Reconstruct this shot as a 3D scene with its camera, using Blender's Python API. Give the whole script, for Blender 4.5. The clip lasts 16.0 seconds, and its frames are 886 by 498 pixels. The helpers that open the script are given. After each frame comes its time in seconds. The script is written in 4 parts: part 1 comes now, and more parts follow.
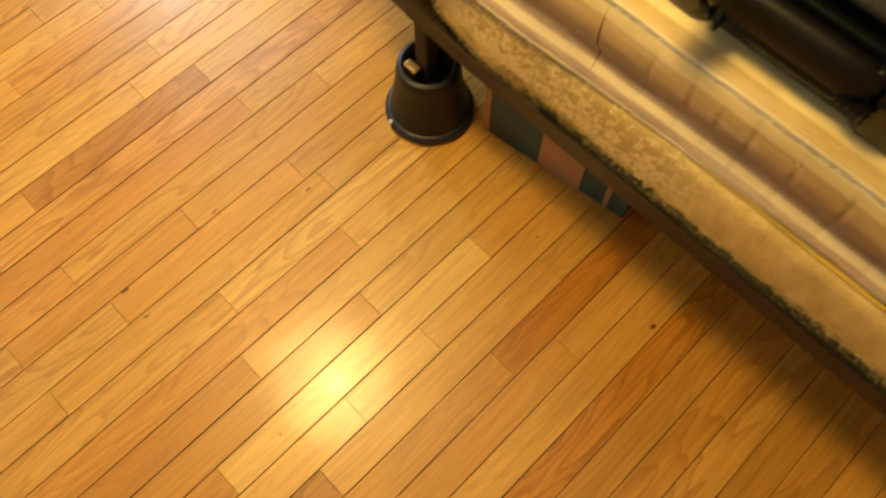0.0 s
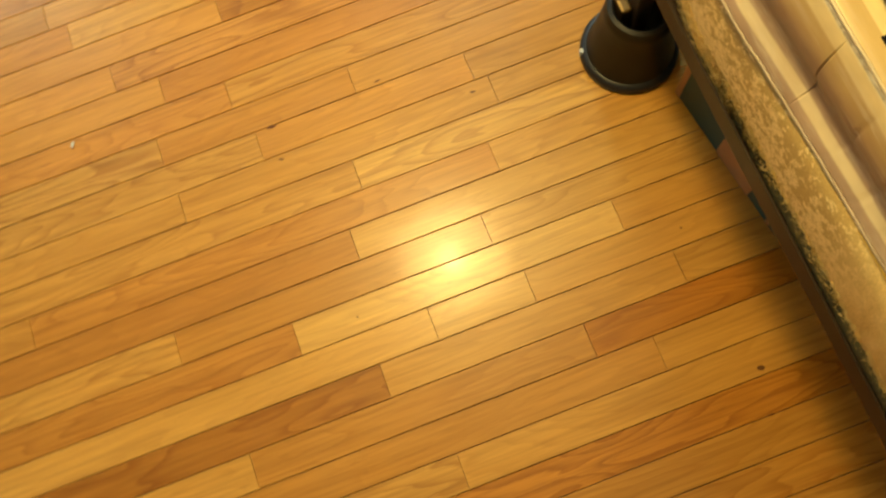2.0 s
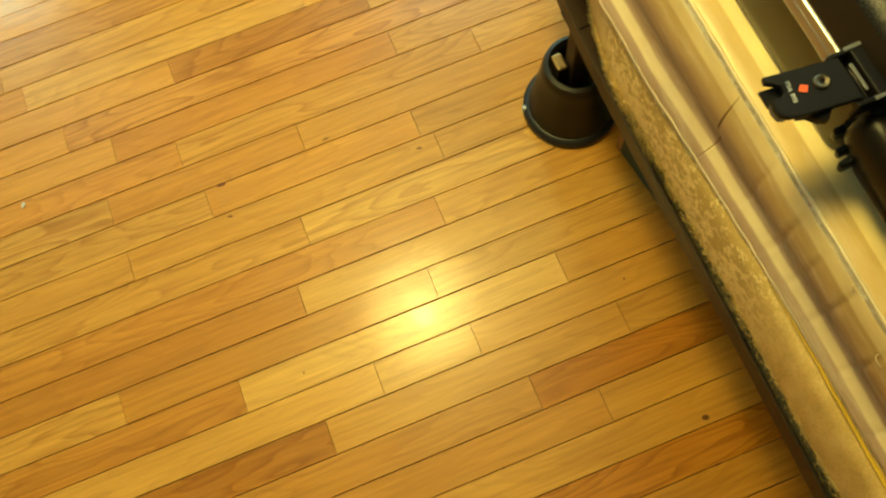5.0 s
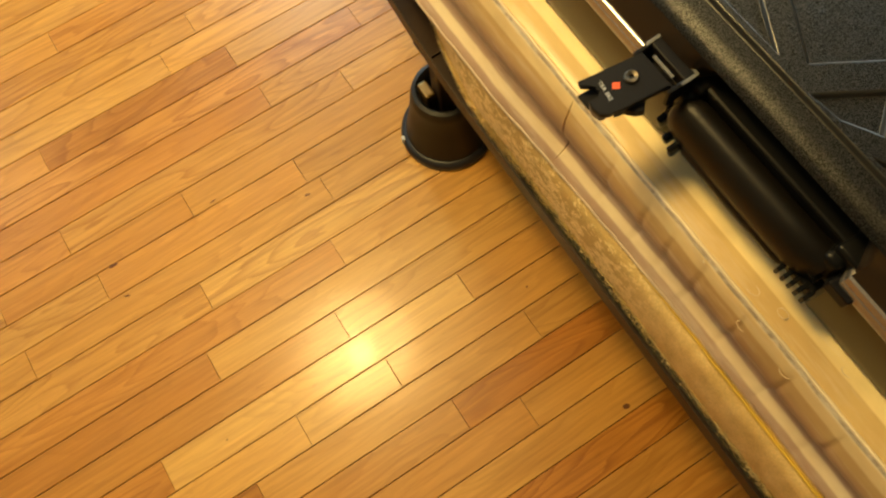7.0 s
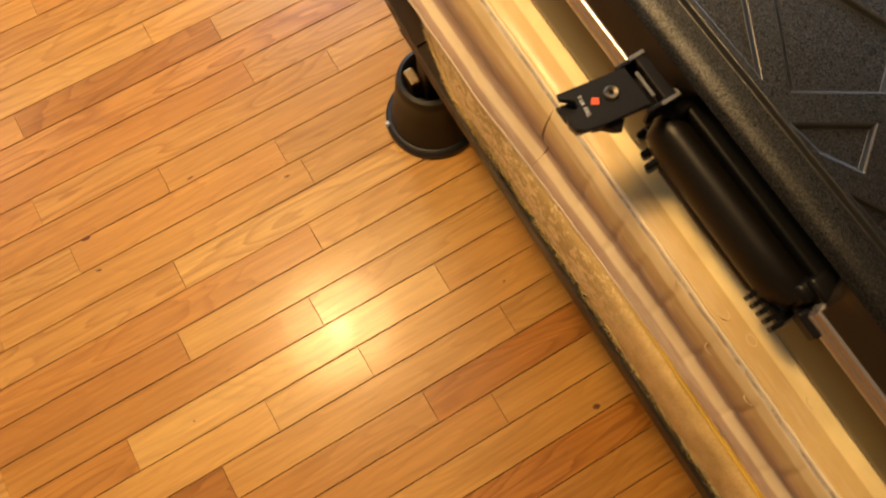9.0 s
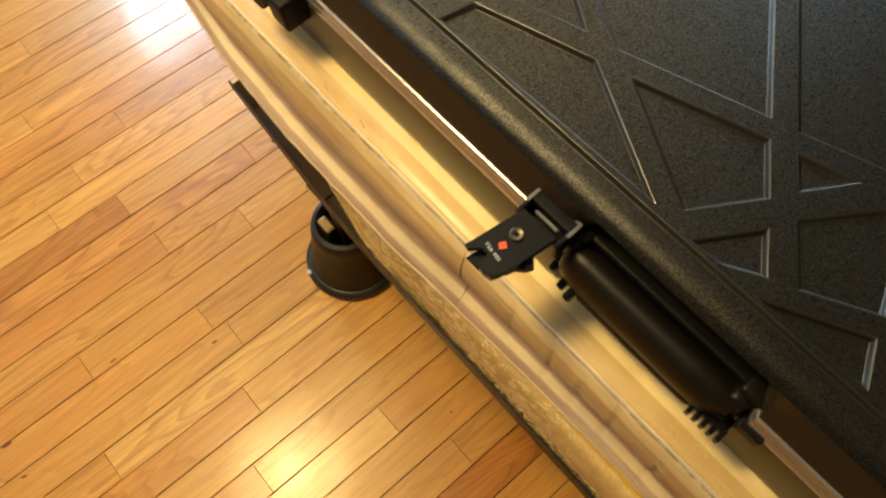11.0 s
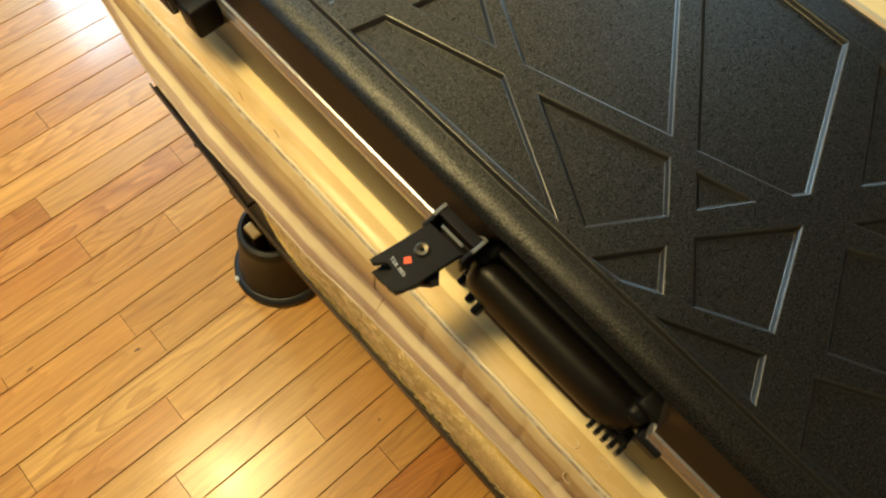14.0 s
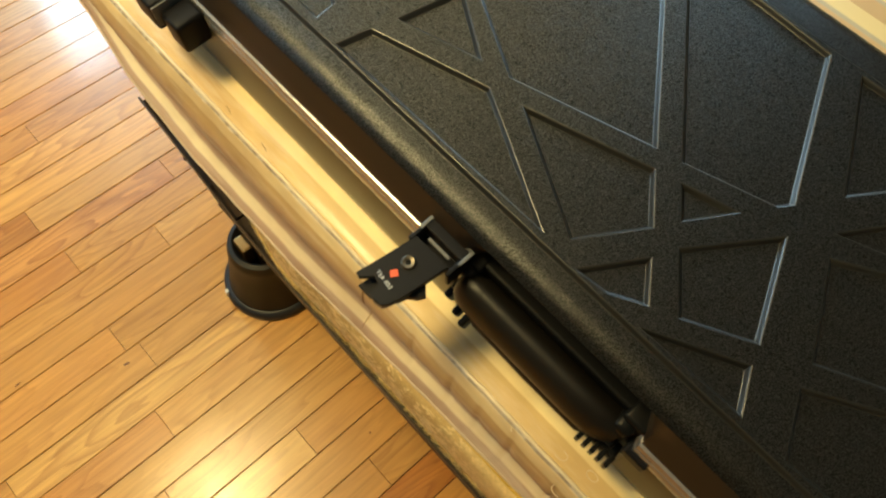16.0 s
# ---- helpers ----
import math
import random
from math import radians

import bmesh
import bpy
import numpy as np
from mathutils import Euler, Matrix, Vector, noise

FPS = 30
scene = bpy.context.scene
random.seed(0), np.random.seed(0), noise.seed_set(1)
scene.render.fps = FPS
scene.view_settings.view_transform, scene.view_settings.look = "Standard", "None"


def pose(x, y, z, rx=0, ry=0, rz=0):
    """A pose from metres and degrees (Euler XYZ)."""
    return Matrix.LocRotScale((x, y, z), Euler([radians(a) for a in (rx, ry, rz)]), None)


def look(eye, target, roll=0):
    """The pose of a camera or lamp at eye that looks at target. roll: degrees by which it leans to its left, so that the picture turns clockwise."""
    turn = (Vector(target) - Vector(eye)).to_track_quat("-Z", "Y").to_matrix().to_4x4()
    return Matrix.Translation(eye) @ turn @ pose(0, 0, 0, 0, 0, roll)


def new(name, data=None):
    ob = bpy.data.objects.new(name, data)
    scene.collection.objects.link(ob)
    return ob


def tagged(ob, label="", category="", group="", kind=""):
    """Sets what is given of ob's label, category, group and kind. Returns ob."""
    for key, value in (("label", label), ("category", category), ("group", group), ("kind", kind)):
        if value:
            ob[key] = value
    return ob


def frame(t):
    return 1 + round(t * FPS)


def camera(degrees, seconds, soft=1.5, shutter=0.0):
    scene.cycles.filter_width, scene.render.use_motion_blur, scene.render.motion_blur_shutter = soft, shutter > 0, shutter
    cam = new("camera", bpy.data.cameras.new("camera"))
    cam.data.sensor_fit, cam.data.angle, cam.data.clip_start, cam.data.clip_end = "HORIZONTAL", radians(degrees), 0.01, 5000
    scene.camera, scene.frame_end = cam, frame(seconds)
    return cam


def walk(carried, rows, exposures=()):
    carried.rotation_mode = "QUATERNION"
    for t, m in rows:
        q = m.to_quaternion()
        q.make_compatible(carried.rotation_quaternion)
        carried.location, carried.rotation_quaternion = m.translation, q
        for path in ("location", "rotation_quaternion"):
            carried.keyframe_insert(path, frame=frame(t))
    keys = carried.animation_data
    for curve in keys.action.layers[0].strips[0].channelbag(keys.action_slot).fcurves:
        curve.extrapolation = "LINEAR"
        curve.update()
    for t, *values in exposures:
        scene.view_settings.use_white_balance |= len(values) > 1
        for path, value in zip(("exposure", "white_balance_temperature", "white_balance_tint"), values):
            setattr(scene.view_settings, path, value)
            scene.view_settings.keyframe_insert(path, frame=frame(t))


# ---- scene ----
from mathutils import geometry

cam = camera(60.0, 16.0, soft=2.3, shutter=0.5)
PATH = [
    (0, (-0.268, -0.47, 1.227), (0.271, 0.085, -0.617), -0.6),
    (0.5, (-0.31, -0.409, 1.205), (0.16, 0.081, -0.676), -1.6),
    (1, (-0.318, -0.358, 1.198), (0.138, 0.112, -0.691), -1.4),
    (1.5, (-0.247, -0.379, 1.208), (0.103, 0.16, -0.686), -6.0),
    (2, (-0.165, -0.415, 1.213), (-0.134, 0.102, -0.718), -17.8),
    (2.5, (-0.16, -0.429, 1.214), (-0.088, 0.142, -0.702), -10.7),
    (3, (-0.129, -0.413, 1.216), (-0.075, 0.158, -0.7), -13.6),
    (5.5, (-0.086, -0.451, 1.218), (0.064, 0.199, -0.667), -12.1),
    (6, (-0.063, -0.458, 1.227), (0.157, 0.192, -0.652), -11.4),
    (6.5, (-0.045, -0.469, 1.224), (0.223, 0.153, -0.658), -9.4),
    (7, (-0.042, -0.471, 1.225), (0.243, 0.15, -0.655), -8.7),
    (7.5, (-0.041, -0.466, 1.222), (0.243, 0.146, -0.66), -8.3),
    (8, (-0.033, -0.467, 1.223), (0.265, 0.143, -0.658), -6.6),
    (8.5, (-0.024, -0.469, 1.226), (0.274, 0.129, -0.659), -6.5),
    (9, (-0.01, -0.451, 1.221), (0.263, 0.096, -0.684), -4.1),
    (9.5, (0.005, -0.42, 1.194), (0.47, 0.194, -0.651), 1.0),
    (10, (0.007, -0.414, 1.214), (0.544, 0.245, -0.596), -0.2),
    (12.5, (0.044, -0.456, 1.235), (0.694, 0.182, -0.545), 3.9),
    (13, (0.043, -0.45, 1.231), (0.732, 0.147, -0.549), 7.2),
    (13.5, (0.058, -0.454, 1.235), (0.725, 0.157, -0.549), 5.4),
    (14, (0.056, -0.444, 1.234), (0.711, 0.142, -0.562), 6.6),
    (14.5, (0.061, -0.446, 1.235), (0.704, 0.152, -0.562), 5.8),
    (15, (0.061, -0.449, 1.236), (0.738, 0.166, -0.543), 5.7),
    (15.5, (0.062, -0.446, 1.238), (0.739, 0.151, -0.547), 6.2),
    (16, (0.061, -0.447, 1.235), (0.745, 0.148, -0.548), 7.0),
]

EXPOSURES = [(0, 0.41, 9000, -4), (0.5, 0.46, 10000, 3), (1, 0.43, 11000, 21), (1.5, 0.36, 10000, 29), (2, 0.34, 8600, -11), (2.5, 0.41, 8500, -33), (5.5, 0.36, 9600, -33), (6, 0.31, 7600, -45), (6.5, 0.31, 8200, -21), (7, 0.36, 8400, -3), (7.5, 0.31, 8000, 13), (9, 0.36, 8000, 17), (9.5, 0.41, 6700, 7), (10, 0.36, 7300, 3), (12.5, 0.41, 7000, -4), (16, 0.42, 6600, -8)]
walk(cam, [(t, look(eye, target, roll)) for t, eye, target, roll in PATH], EXPOSURES)

# ---- world and lights ----
world = bpy.data.worlds.new("world")
scene.world = world
world.use_nodes = True
wn = world.node_tree
sky = wn.nodes.new("ShaderNodeTexSky")
sky.sky_type = "NISHITA"
sky.sun_disc = False
sky.sun_elevation, sky.sun_rotation = radians(35), radians(150)
wn.links.new(sky.outputs["Color"], wn.nodes["Background"].inputs["Color"])
wn.nodes["Background"].inputs["Strength"].default_value = 0.1

LAMP = (-0.10, 0.335, 1.76)
# a hanging frosted bowl, open below, with the bare bulb inside it
for lamp_name, watts, radius in (("bowl_light", 57.0, 0.21), ("bulb_light", 13.0, 0.035)):
    glow = bpy.data.lights.new(lamp_name, "SPOT")
    glow.spot_size, glow.spot_blend = radians(165), 0.25
    glow.energy, glow.color, glow.shadow_soft_size = watts, (1.0, 0.72, 0.35), radius
    new(lamp_name, glow).location = LAMP
# unseen soft lamp added as warm fill from over the foot of the bed
foot_fill = bpy.data.lights.new("ceiling_light", "AREA")
foot_fill.shape, foot_fill.size = "DISK", 1.1
foot_fill.energy, foot_fill.color = 13.0, (1.0, 0.71, 0.33)
new("ceiling_light", foot_fill).location = (1.2, 1.15, 2.42)

WINDOWS = [(0.57, 1.12), (-2.0, -1.25)]
WIN_Z = (1.32, 2.15)
WALL_N, WALL_S, WALL_E, WALL_W, TOP = 2.7, -1.5, 2.25, -2.7, 2.45
EAST_WINDOW = (0.25, 0.95)
for x0, x1 in WINDOWS:
    pane = bpy.data.lights.new("daylight", "AREA")
    pane.shape, pane.size, pane.size_y = "RECTANGLE", x1 - x0 - 0.06, WIN_Z[1] - WIN_Z[0] - 0.06
    pane.energy, pane.color = 52.0 if x0 > 0 else 20.0, (0.52, 0.73, 1.0)
    ob = new("daylight", pane)
    ob.matrix_world = look(((x0 + x1) / 2, WALL_N + 0.03, sum(WIN_Z) / 2), ((x0 + x1) / 2, 0, sum(WIN_Z) / 2))

pane = bpy.data.lights.new("daylight", "AREA")
pane.shape, pane.size, pane.size_y = "RECTANGLE", EAST_WINDOW[1] - EAST_WINDOW[0] - 0.06, WIN_Z[1] - WIN_Z[0] - 0.06
pane.energy, pane.color = 14.0, (0.52, 0.73, 1.0)
new("daylight", pane).matrix_world = look((WALL_E + 0.03, sum(EAST_WINDOW) / 2, sum(WIN_Z) / 2), (0, sum(EAST_WINDOW) / 2, sum(WIN_Z) / 2))


# ---- materials ----
def material(name, rough=0.5, metal=0.0, colour=(0.5, 0.5, 0.5), coat=0.0, coat_rough=0.1):
    m = bpy.data.materials.new(name)
    m.use_nodes = True
    b = m.node_tree.nodes["Principled BSDF"]
    b.inputs["Roughness"].default_value = rough
    b.inputs["Metallic"].default_value = metal
    b.inputs["Base Color"].default_value = (*colour, 1)
    b.inputs["Coat Weight"].default_value = coat
    b.inputs["Coat Roughness"].default_value = coat_rough
    return m


def node(m, kind, **inputs):
    n = m.node_tree.nodes.new("ShaderNode" + kind)
    for key, value in inputs.items():
        n.inputs[key.replace("_", " ")].default_value = value
    return n


def link(m, a, b):
    m.node_tree.links.new(a, b)


def bsdf(m):
    return m.node_tree.nodes["Principled BSDF"]


def ramp(m, source, stops):
    r = m.node_tree.nodes.new("ShaderNodeValToRGB")
    els = r.color_ramp.elements
    while len(els) < len(stops):
        els.new(0.5)
    for e, (pos, col) in zip(els, stops):
        e.position, e.color = pos, (*col, 1)
    link(m, source, r.inputs["Fac"])
    return r


def mix(m, fac, a, b, mode="MIX"):
    n = m.node_tree.nodes.new("ShaderNodeMix")
    n.data_type, n.blend_type = "RGBA", mode
    for value, slot in ((fac, n.inputs[0]), (a, n.inputs[6]), (b, n.inputs[7])):
        if hasattr(value, "links"):
            link(m, value, slot)
        elif isinstance(value, (int, float)):
            slot.default_value = value
        else:
            slot.default_value = (*value, 1)
    return n.outputs[2]


def math_node(m, op, a, b=0.0, c=None):
    n = m.node_tree.nodes.new("ShaderNodeMath")
    n.operation = op
    for i, value in enumerate((a, b, c)):
        if value is None:
            continue
        if hasattr(value, "links"):
            link(m, value, n.inputs[i])
        else:
            n.inputs[i].default_value = value
    return n.outputs[0]


def bump_of(m, height, strength, distance):
    n = node(m, "Bump", Strength=strength, Distance=distance)
    link(m, height, n.inputs["Height"])
    return n.outputs["Normal"]


def bump(m, height, strength=0.2, distance=0.001):
    n = node(m, "Bump", Strength=strength, Distance=distance)
    link(m, height, n.inputs["Height"])
    link(m, n.outputs["Normal"], bsdf(m).inputs["Normal"])
    return n


def noise_at(m, vector, scale, detail=4.0, rough=0.55, stretch=(1, 1, 1)):
    mp = node(m, "Mapping", Scale=stretch)
    link(m, vector, mp.inputs["Vector"])
    n = node(m, "TexNoise", Scale=scale, Detail=detail, Roughness=rough)
    link(m, mp.outputs["Vector"], n.inputs["Vector"])
    return n.outputs["Fac"]


def oak(name, joined):
    """Satin-varnished oak strip; tone by the board's own colour and a random value."""
    m = material(name, 0.12, coat=0.85, coat_rough=0.36)
    bsdf(m).inputs["Coat IOR"].default_value = 1.52
    bsdf(m).inputs["Specular IOR Level"].default_value = 0.12
    tc = node(m, "TexCoord")
    info = node(m, "ObjectInfo")
    rnd = node(m, "NewGeometry").outputs["Random Per Island"] if joined else info.outputs["Random"]
    shift = node(m, "CombineXYZ")
    link(m, math_node(m, "MULTIPLY", rnd, 17.0), shift.inputs["X"])
    link(m, math_node(m, "MULTIPLY", rnd, 43.0), shift.inputs["Y"])
    add = node(m, "VectorMath")
    add.operation = "ADD"
    link(m, tc.outputs["Object"], add.inputs[0])
    link(m, shift.outputs["Vector"], add.inputs[1])
    v = add.outputs["Vector"]
    broad = noise_at(m, v, 5.0, 3.0, 0.5, (0.5, 3.0, 1))
    # cathedral figure: rings of a slow, stretched field
    figure = math_node(m, "FRACT", math_node(m, "MULTIPLY", math_node(m, "ADD", noise_at(m, v, 3.4, 2.0, 0.35, (0.8, 4.6, 1)), math_node(m, "MULTIPLY", noise_at(m, v, 70.0, 3.0, 0.7, (0.15, 1.4, 1)), 0.045)), 12.0))
    figure = ramp(m, figure, [(0.0, (0, 0, 0)), (0.55, (0.25, 0.25, 0.25)), (0.92, (1, 1, 1)), (1.0, (0, 0, 0))]).outputs["Color"]
    pores = noise_at(m, v, 90.0, 3.0, 0.6, (0.06, 1.6, 1))
    fine = noise_at(m, v, 30.0, 5.0, 0.7, (0.12, 2.0, 1))
    tone = math_node(m, "ADD", math_node(m, "MULTIPLY", rnd, 0.40), math_node(m, "MULTIPLY", broad, 0.60))
    base = ramp(m, tone, [(0.05, (0.50, 0.218, 0.046)), (0.35, (0.60, 0.285, 0.066)), (0.65, (0.69, 0.348, 0.088)), (1.0, (0.77, 0.420, 0.120))]).outputs["Color"]
    strength = ramp(m, math_node(m, "FRACT", math_node(m, "MULTIPLY", rnd, 7.3)), [(0.0, (0.12, 0.12, 0.12)), (0.5, (0.33, 0.33, 0.33)), (0.8, (0.52, 0.52, 0.52)), (1.0, (0.64, 0.64, 0.64))]).outputs["Color"]
    base = mix(m, math_node(m, "MULTIPLY", figure, strength), base, (0.30, 0.095, 0.016))
    speck = ramp(m, noise_at(m, v, 60.0, 4.0, 0.7, (0.3, 1.0, 1)), [(0.62, (0, 0, 0)), (0.74, (1, 1, 1))]).outputs["Color"]
    base = mix(m, math_node(m, "MULTIPLY", speck, 0.35), base, (0.30, 0.11, 0.022))
    base = mix(m, math_node(m, "MULTIPLY", ramp(m, pores, [(0.42, (0, 0, 0)), (0.75, (1, 1, 1))]).outputs["Color"], math_node(m, "ADD", 0.30, math_node(m, "MULTIPLY", strength, 0.5))), base, (0.27, 0.095, 0.020))
    base = mix(m, 0.55, base, mix(m, 1.0, base, ramp(m, fine, [(0.3, (0.72, 0.7, 0.66)), (0.7, (1.15, 1.15, 1.15))]).outputs["Color"], "MULTIPLY"))
    if not joined:
        base = mix(m, 1.0, base, info.outputs["Color"], "MULTIPLY")
    link(m, base, bsdf(m).inputs["Base Color"])
    wear = noise_at(m, tc.outputs["Object"], 14.0, 5.0, 0.6)
    link(m, ramp(m, wear, [(0.3, (0.30, 0.30, 0.30)), (0.75, (0.42, 0.42, 0.42))]).outputs["Color"], bsdf(m).inputs["Coat Roughness"])
    hgt = math_node(m, "ADD", math_node(m, "MULTIPLY", pores, 0.25), noise_at(m, v, 16.0, 3.0, 0.5, (0.35, 1.0, 1)))
    bump(m, hgt, 0.16, 0.0015)
    link(m, bump_of(m, math_node(m, "ADD", noise_at(m, v, 11.0, 4.0, 0.5, (0.5, 1.6, 1)), math_node(m, "MULTIPLY", pores, 0.16)), 0.26, 0.002), bsdf(m).inputs["Coat Normal"])
    return m


def grainy(name, colour, rough, scale, amount, metal=0.0, depth=0.0004, spread=0.25, spec=0.5):
    """A plain surface with fine relief and a slow change of tone."""
    m = material(name, rough, metal)
    bsdf(m).inputs["Specular IOR Level"].default_value = spec
    tc = node(m, "TexCoord").outputs["Object"]
    slow = noise_at(m, tc, 7.0, 4.0)
    dark = tuple(c * (1 - spread) for c in colour)
    lite = tuple(min(1, c * (1 + spread)) for c in colour)
    link(m, ramp(m, slow, [(0.3, dark), (0.7, lite)]).outputs["Color"], bsdf(m).inputs["Base Color"])
    bump(m, noise_at(m, tc, scale, 2.0, 0.6), amount, depth)
    return m


OAK, OAK_REST = oak("oak_strip", False), oak("oak_strip_far", True)
GAP = grainy("floor_gap", (0.045, 0.02, 0.008), 0.8, 60, 0.2)
PAINT = grainy("wall_paint", (0.30, 0.245, 0.17), 0.7, 120, 0.15, depth=0.0005, spread=0.05)
CEILING = grainy("ceiling_paint", (0.62, 0.57, 0.48), 0.8, 90, 0.2, depth=0.0005, spread=0.04)
WHITE_TRIM = grainy("white_trim", (0.75, 0.74, 0.71), 0.4, 80, 0.1, spread=0.05)
PLASTIC = grainy("black_riser_plastic", (0.011, 0.0095, 0.008), 0.45, 420, 0.35, depth=0.0004, spec=0.3)
RIM = grainy("worn_riser_rim", (0.016, 0.017, 0.022), 0.42, 300, 0.3, spec=0.35)
IRON = grainy("brown_painted_iron", (0.034, 0.020, 0.012), 0.5, 160, 0.4, metal=0.0, spread=0.45, spec=0.2)
BRASS = grainy("brass_plate", (0.30, 0.20, 0.09), 0.42, 200, 0.2, metal=1.0)
STEEL = grainy("dull_steel", (0.10, 0.085, 0.065), 0.40, 200, 0.2, metal=1.0)
SHELL = grainy("pebbled_black_shell", (0.005, 0.0047, 0.0038), 0.29, 1000, 0.6, depth=0.0005, spread=0.15, spec=0.4)
speckle = noise_at(SHELL, node(SHELL, "TexCoord").outputs["Object"], 1150.0, 1.0, 0.5)
link(SHELL, ramp(SHELL, speckle, [(0.38, (0.05, 0.05, 0.05)), (0.67, (0.78, 0.78, 0.78))]).outputs["Color"], bsdf(SHELL).inputs["Specular IOR Level"])
# lighter, glossier copy of the shell that puts highlights on the rib walls
RIB_WALL = grainy("glint_rib_edge", (0.010, 0.0095, 0.008), 0.32, 700, 0.5, depth=0.0004, spread=0.15, spec=0.55)
# base colour holds the mattress's olive reflection; the plastic itself is black
TRAY_BLACK = grainy("satin_black_olive_reflection", (0.038, 0.030, 0.013), 0.38, 500, 0.2, depth=0.0003, spread=0.12, spec=0.7)
# brown of wall and floor mirrored in black plastic, put into the colour
FLANK_BLACK = grainy("satin_black_brown_reflection", (0.017, 0.011, 0.007), 0.36, 500, 0.15, depth=0.0003, spread=0.12, spec=0.30)
SMOOTH_BLACK = grainy("smooth_black_plastic", (0.005, 0.005, 0.005), 0.34, 500, 0.15, depth=0.0003, spread=0.15, spec=0.13)
LATCH_BLACK = grainy("latch_black", (0.005, 0.005, 0.007), 0.46, 600, 0.25, depth=0.0003, spread=0.15, spec=0.12)
HANDLE_BLACK = grainy("worn_black_handle", (0.006, 0.005, 0.004), 0.40, 350, 0.3, depth=0.0004, spread=0.2, spec=0.22)
LATCH_EDGE = grainy("worn_latch_edge", (0.10, 0.10, 0.10), 0.4, 400, 0.2)
ALUMINIUM = grainy("satin_aluminium", (0.34, 0.32, 0.31), 0.24, 300, 0.1, metal=0.75, spread=0.06)
RED = grainy("red_enamel", (0.62, 0.08, 0.03), 0.35, 200, 0.1)
PRINT = grainy("white_print", (0.55, 0.56, 0.58), 0.6, 200, 0.1)
MARK = grainy("white_scuff", (0.62, 0.62, 0.60), 0.6, 300, 0.3)
PIPING = grainy("cream_piping", (0.74, 0.62, 0.44), 0.5, 380, 0.6)
SEAM = grainy("dull_cream_piping", (0.58, 0.46, 0.34), 0.5, 380, 0.6)
CORD = grainy("yellow_cord", (0.62, 0.40, 0.07), 0.5, 500, 0.4)
TEAL = grainy("teal_card", (0.032, 0.072, 0.068), 0.6, 150, 0.2)
PEACH = grainy("peach_card", (0.42, 0.21, 0.11), 0.6, 150, 0.2)
GLASS = material("window_glass", 0.02, colour=(1.0, 1.0, 1.0))
bsdf(GLASS).inputs["Transmission Weight"].default_value = 1.0
KNOT = grainy("dark_knot", (0.13, 0.042, 0.010), 0.4, 200, 0.3)


# ---- building helpers ----
def finish(bm, name, mat, smooth=None):
    me = bpy.data.meshes.new(name)
    if smooth is not None:
        for f in bm.faces:
            f.smooth = True
        for e in bm.edges:
            if len(e.link_faces) == 2 and e.calc_face_angle(0) > radians(smooth):
                e.smooth = False
    bm.to_mesh(me)
    bm.free()
    me.materials.append(mat)
    return me


def thing(name, place, label, category, group="", kind=""):
    ob = new(name)
    ob.location = place
    ob.empty_display_size = 0.05
    return tagged(ob, label, category, group, kind)


def base_of(ob):
    """The world place of an object, through its parents."""
    m = ob.matrix_basis.copy()
    while ob.parent:
        m = ob.parent.matrix_basis @ ob.matrix_parent_inverse @ m
        ob = ob.parent
    return m


def part(name, bm, mat, parent, label="", smooth=None, kind=""):
    """A bmesh in world metres as one mesh object under a thing or a part."""
    ob = new(name, finish(bm, name, mat, smooth) if isinstance(bm, bmesh.types.BMesh) else bm)
    if parent is not None:
        ob.parent = parent
        ob.matrix_parent_inverse = base_of(parent).inverted()
    return tagged(ob, label, kind=kind)


def box(x0, x1, y0, y1, z0, z1, bevel=0.0, segments=2, bm=None):
    bm = bm or bmesh.new()
    m = Matrix.LocRotScale(((x0 + x1) / 2, (y0 + y1) / 2, (z0 + z1) / 2), None, (abs(x1 - x0), abs(y1 - y0), abs(z1 - z0)))
    made = bmesh.ops.create_cube(bm, size=1, matrix=m)
    if bevel:
        edges = list({e for v in made["verts"] for e in v.link_edges})
        bmesh.ops.bevel(bm, geom=edges, offset=bevel, segments=segments, affect="EDGES", profile=0.5)
    return bm


def grid_faces(bm, rows, close_rows=False, close_cols=False):
    """Quads between rows of vertices."""
    count = len(rows)
    for i in range(count if close_rows else count - 1):
        a, b = rows[i], rows[(i + 1) % count]
        width = len(a)
        for j in range(width if close_cols else width - 1):
            k = (j + 1) % width
            bm.faces.new((a[j], a[k], b[k], b[j]))


def lathe(profile, centre, segments=48, bm=None, wobble=0.0):
    """Turns (radius, z) about a vertical axis."""
    bm = bm or bmesh.new()
    rows = []
    for r, z in profile:
        rows.append([bm.verts.new((centre[0] + r * math.cos(a), centre[1] + r * math.sin(a), centre[2] + z))
                     for a in (2 * math.pi * k / segments for k in range(segments))])
    grid_faces(bm, rows, close_cols=True)
    bmesh.ops.recalc_face_normals(bm, faces=bm.faces)
    return bm


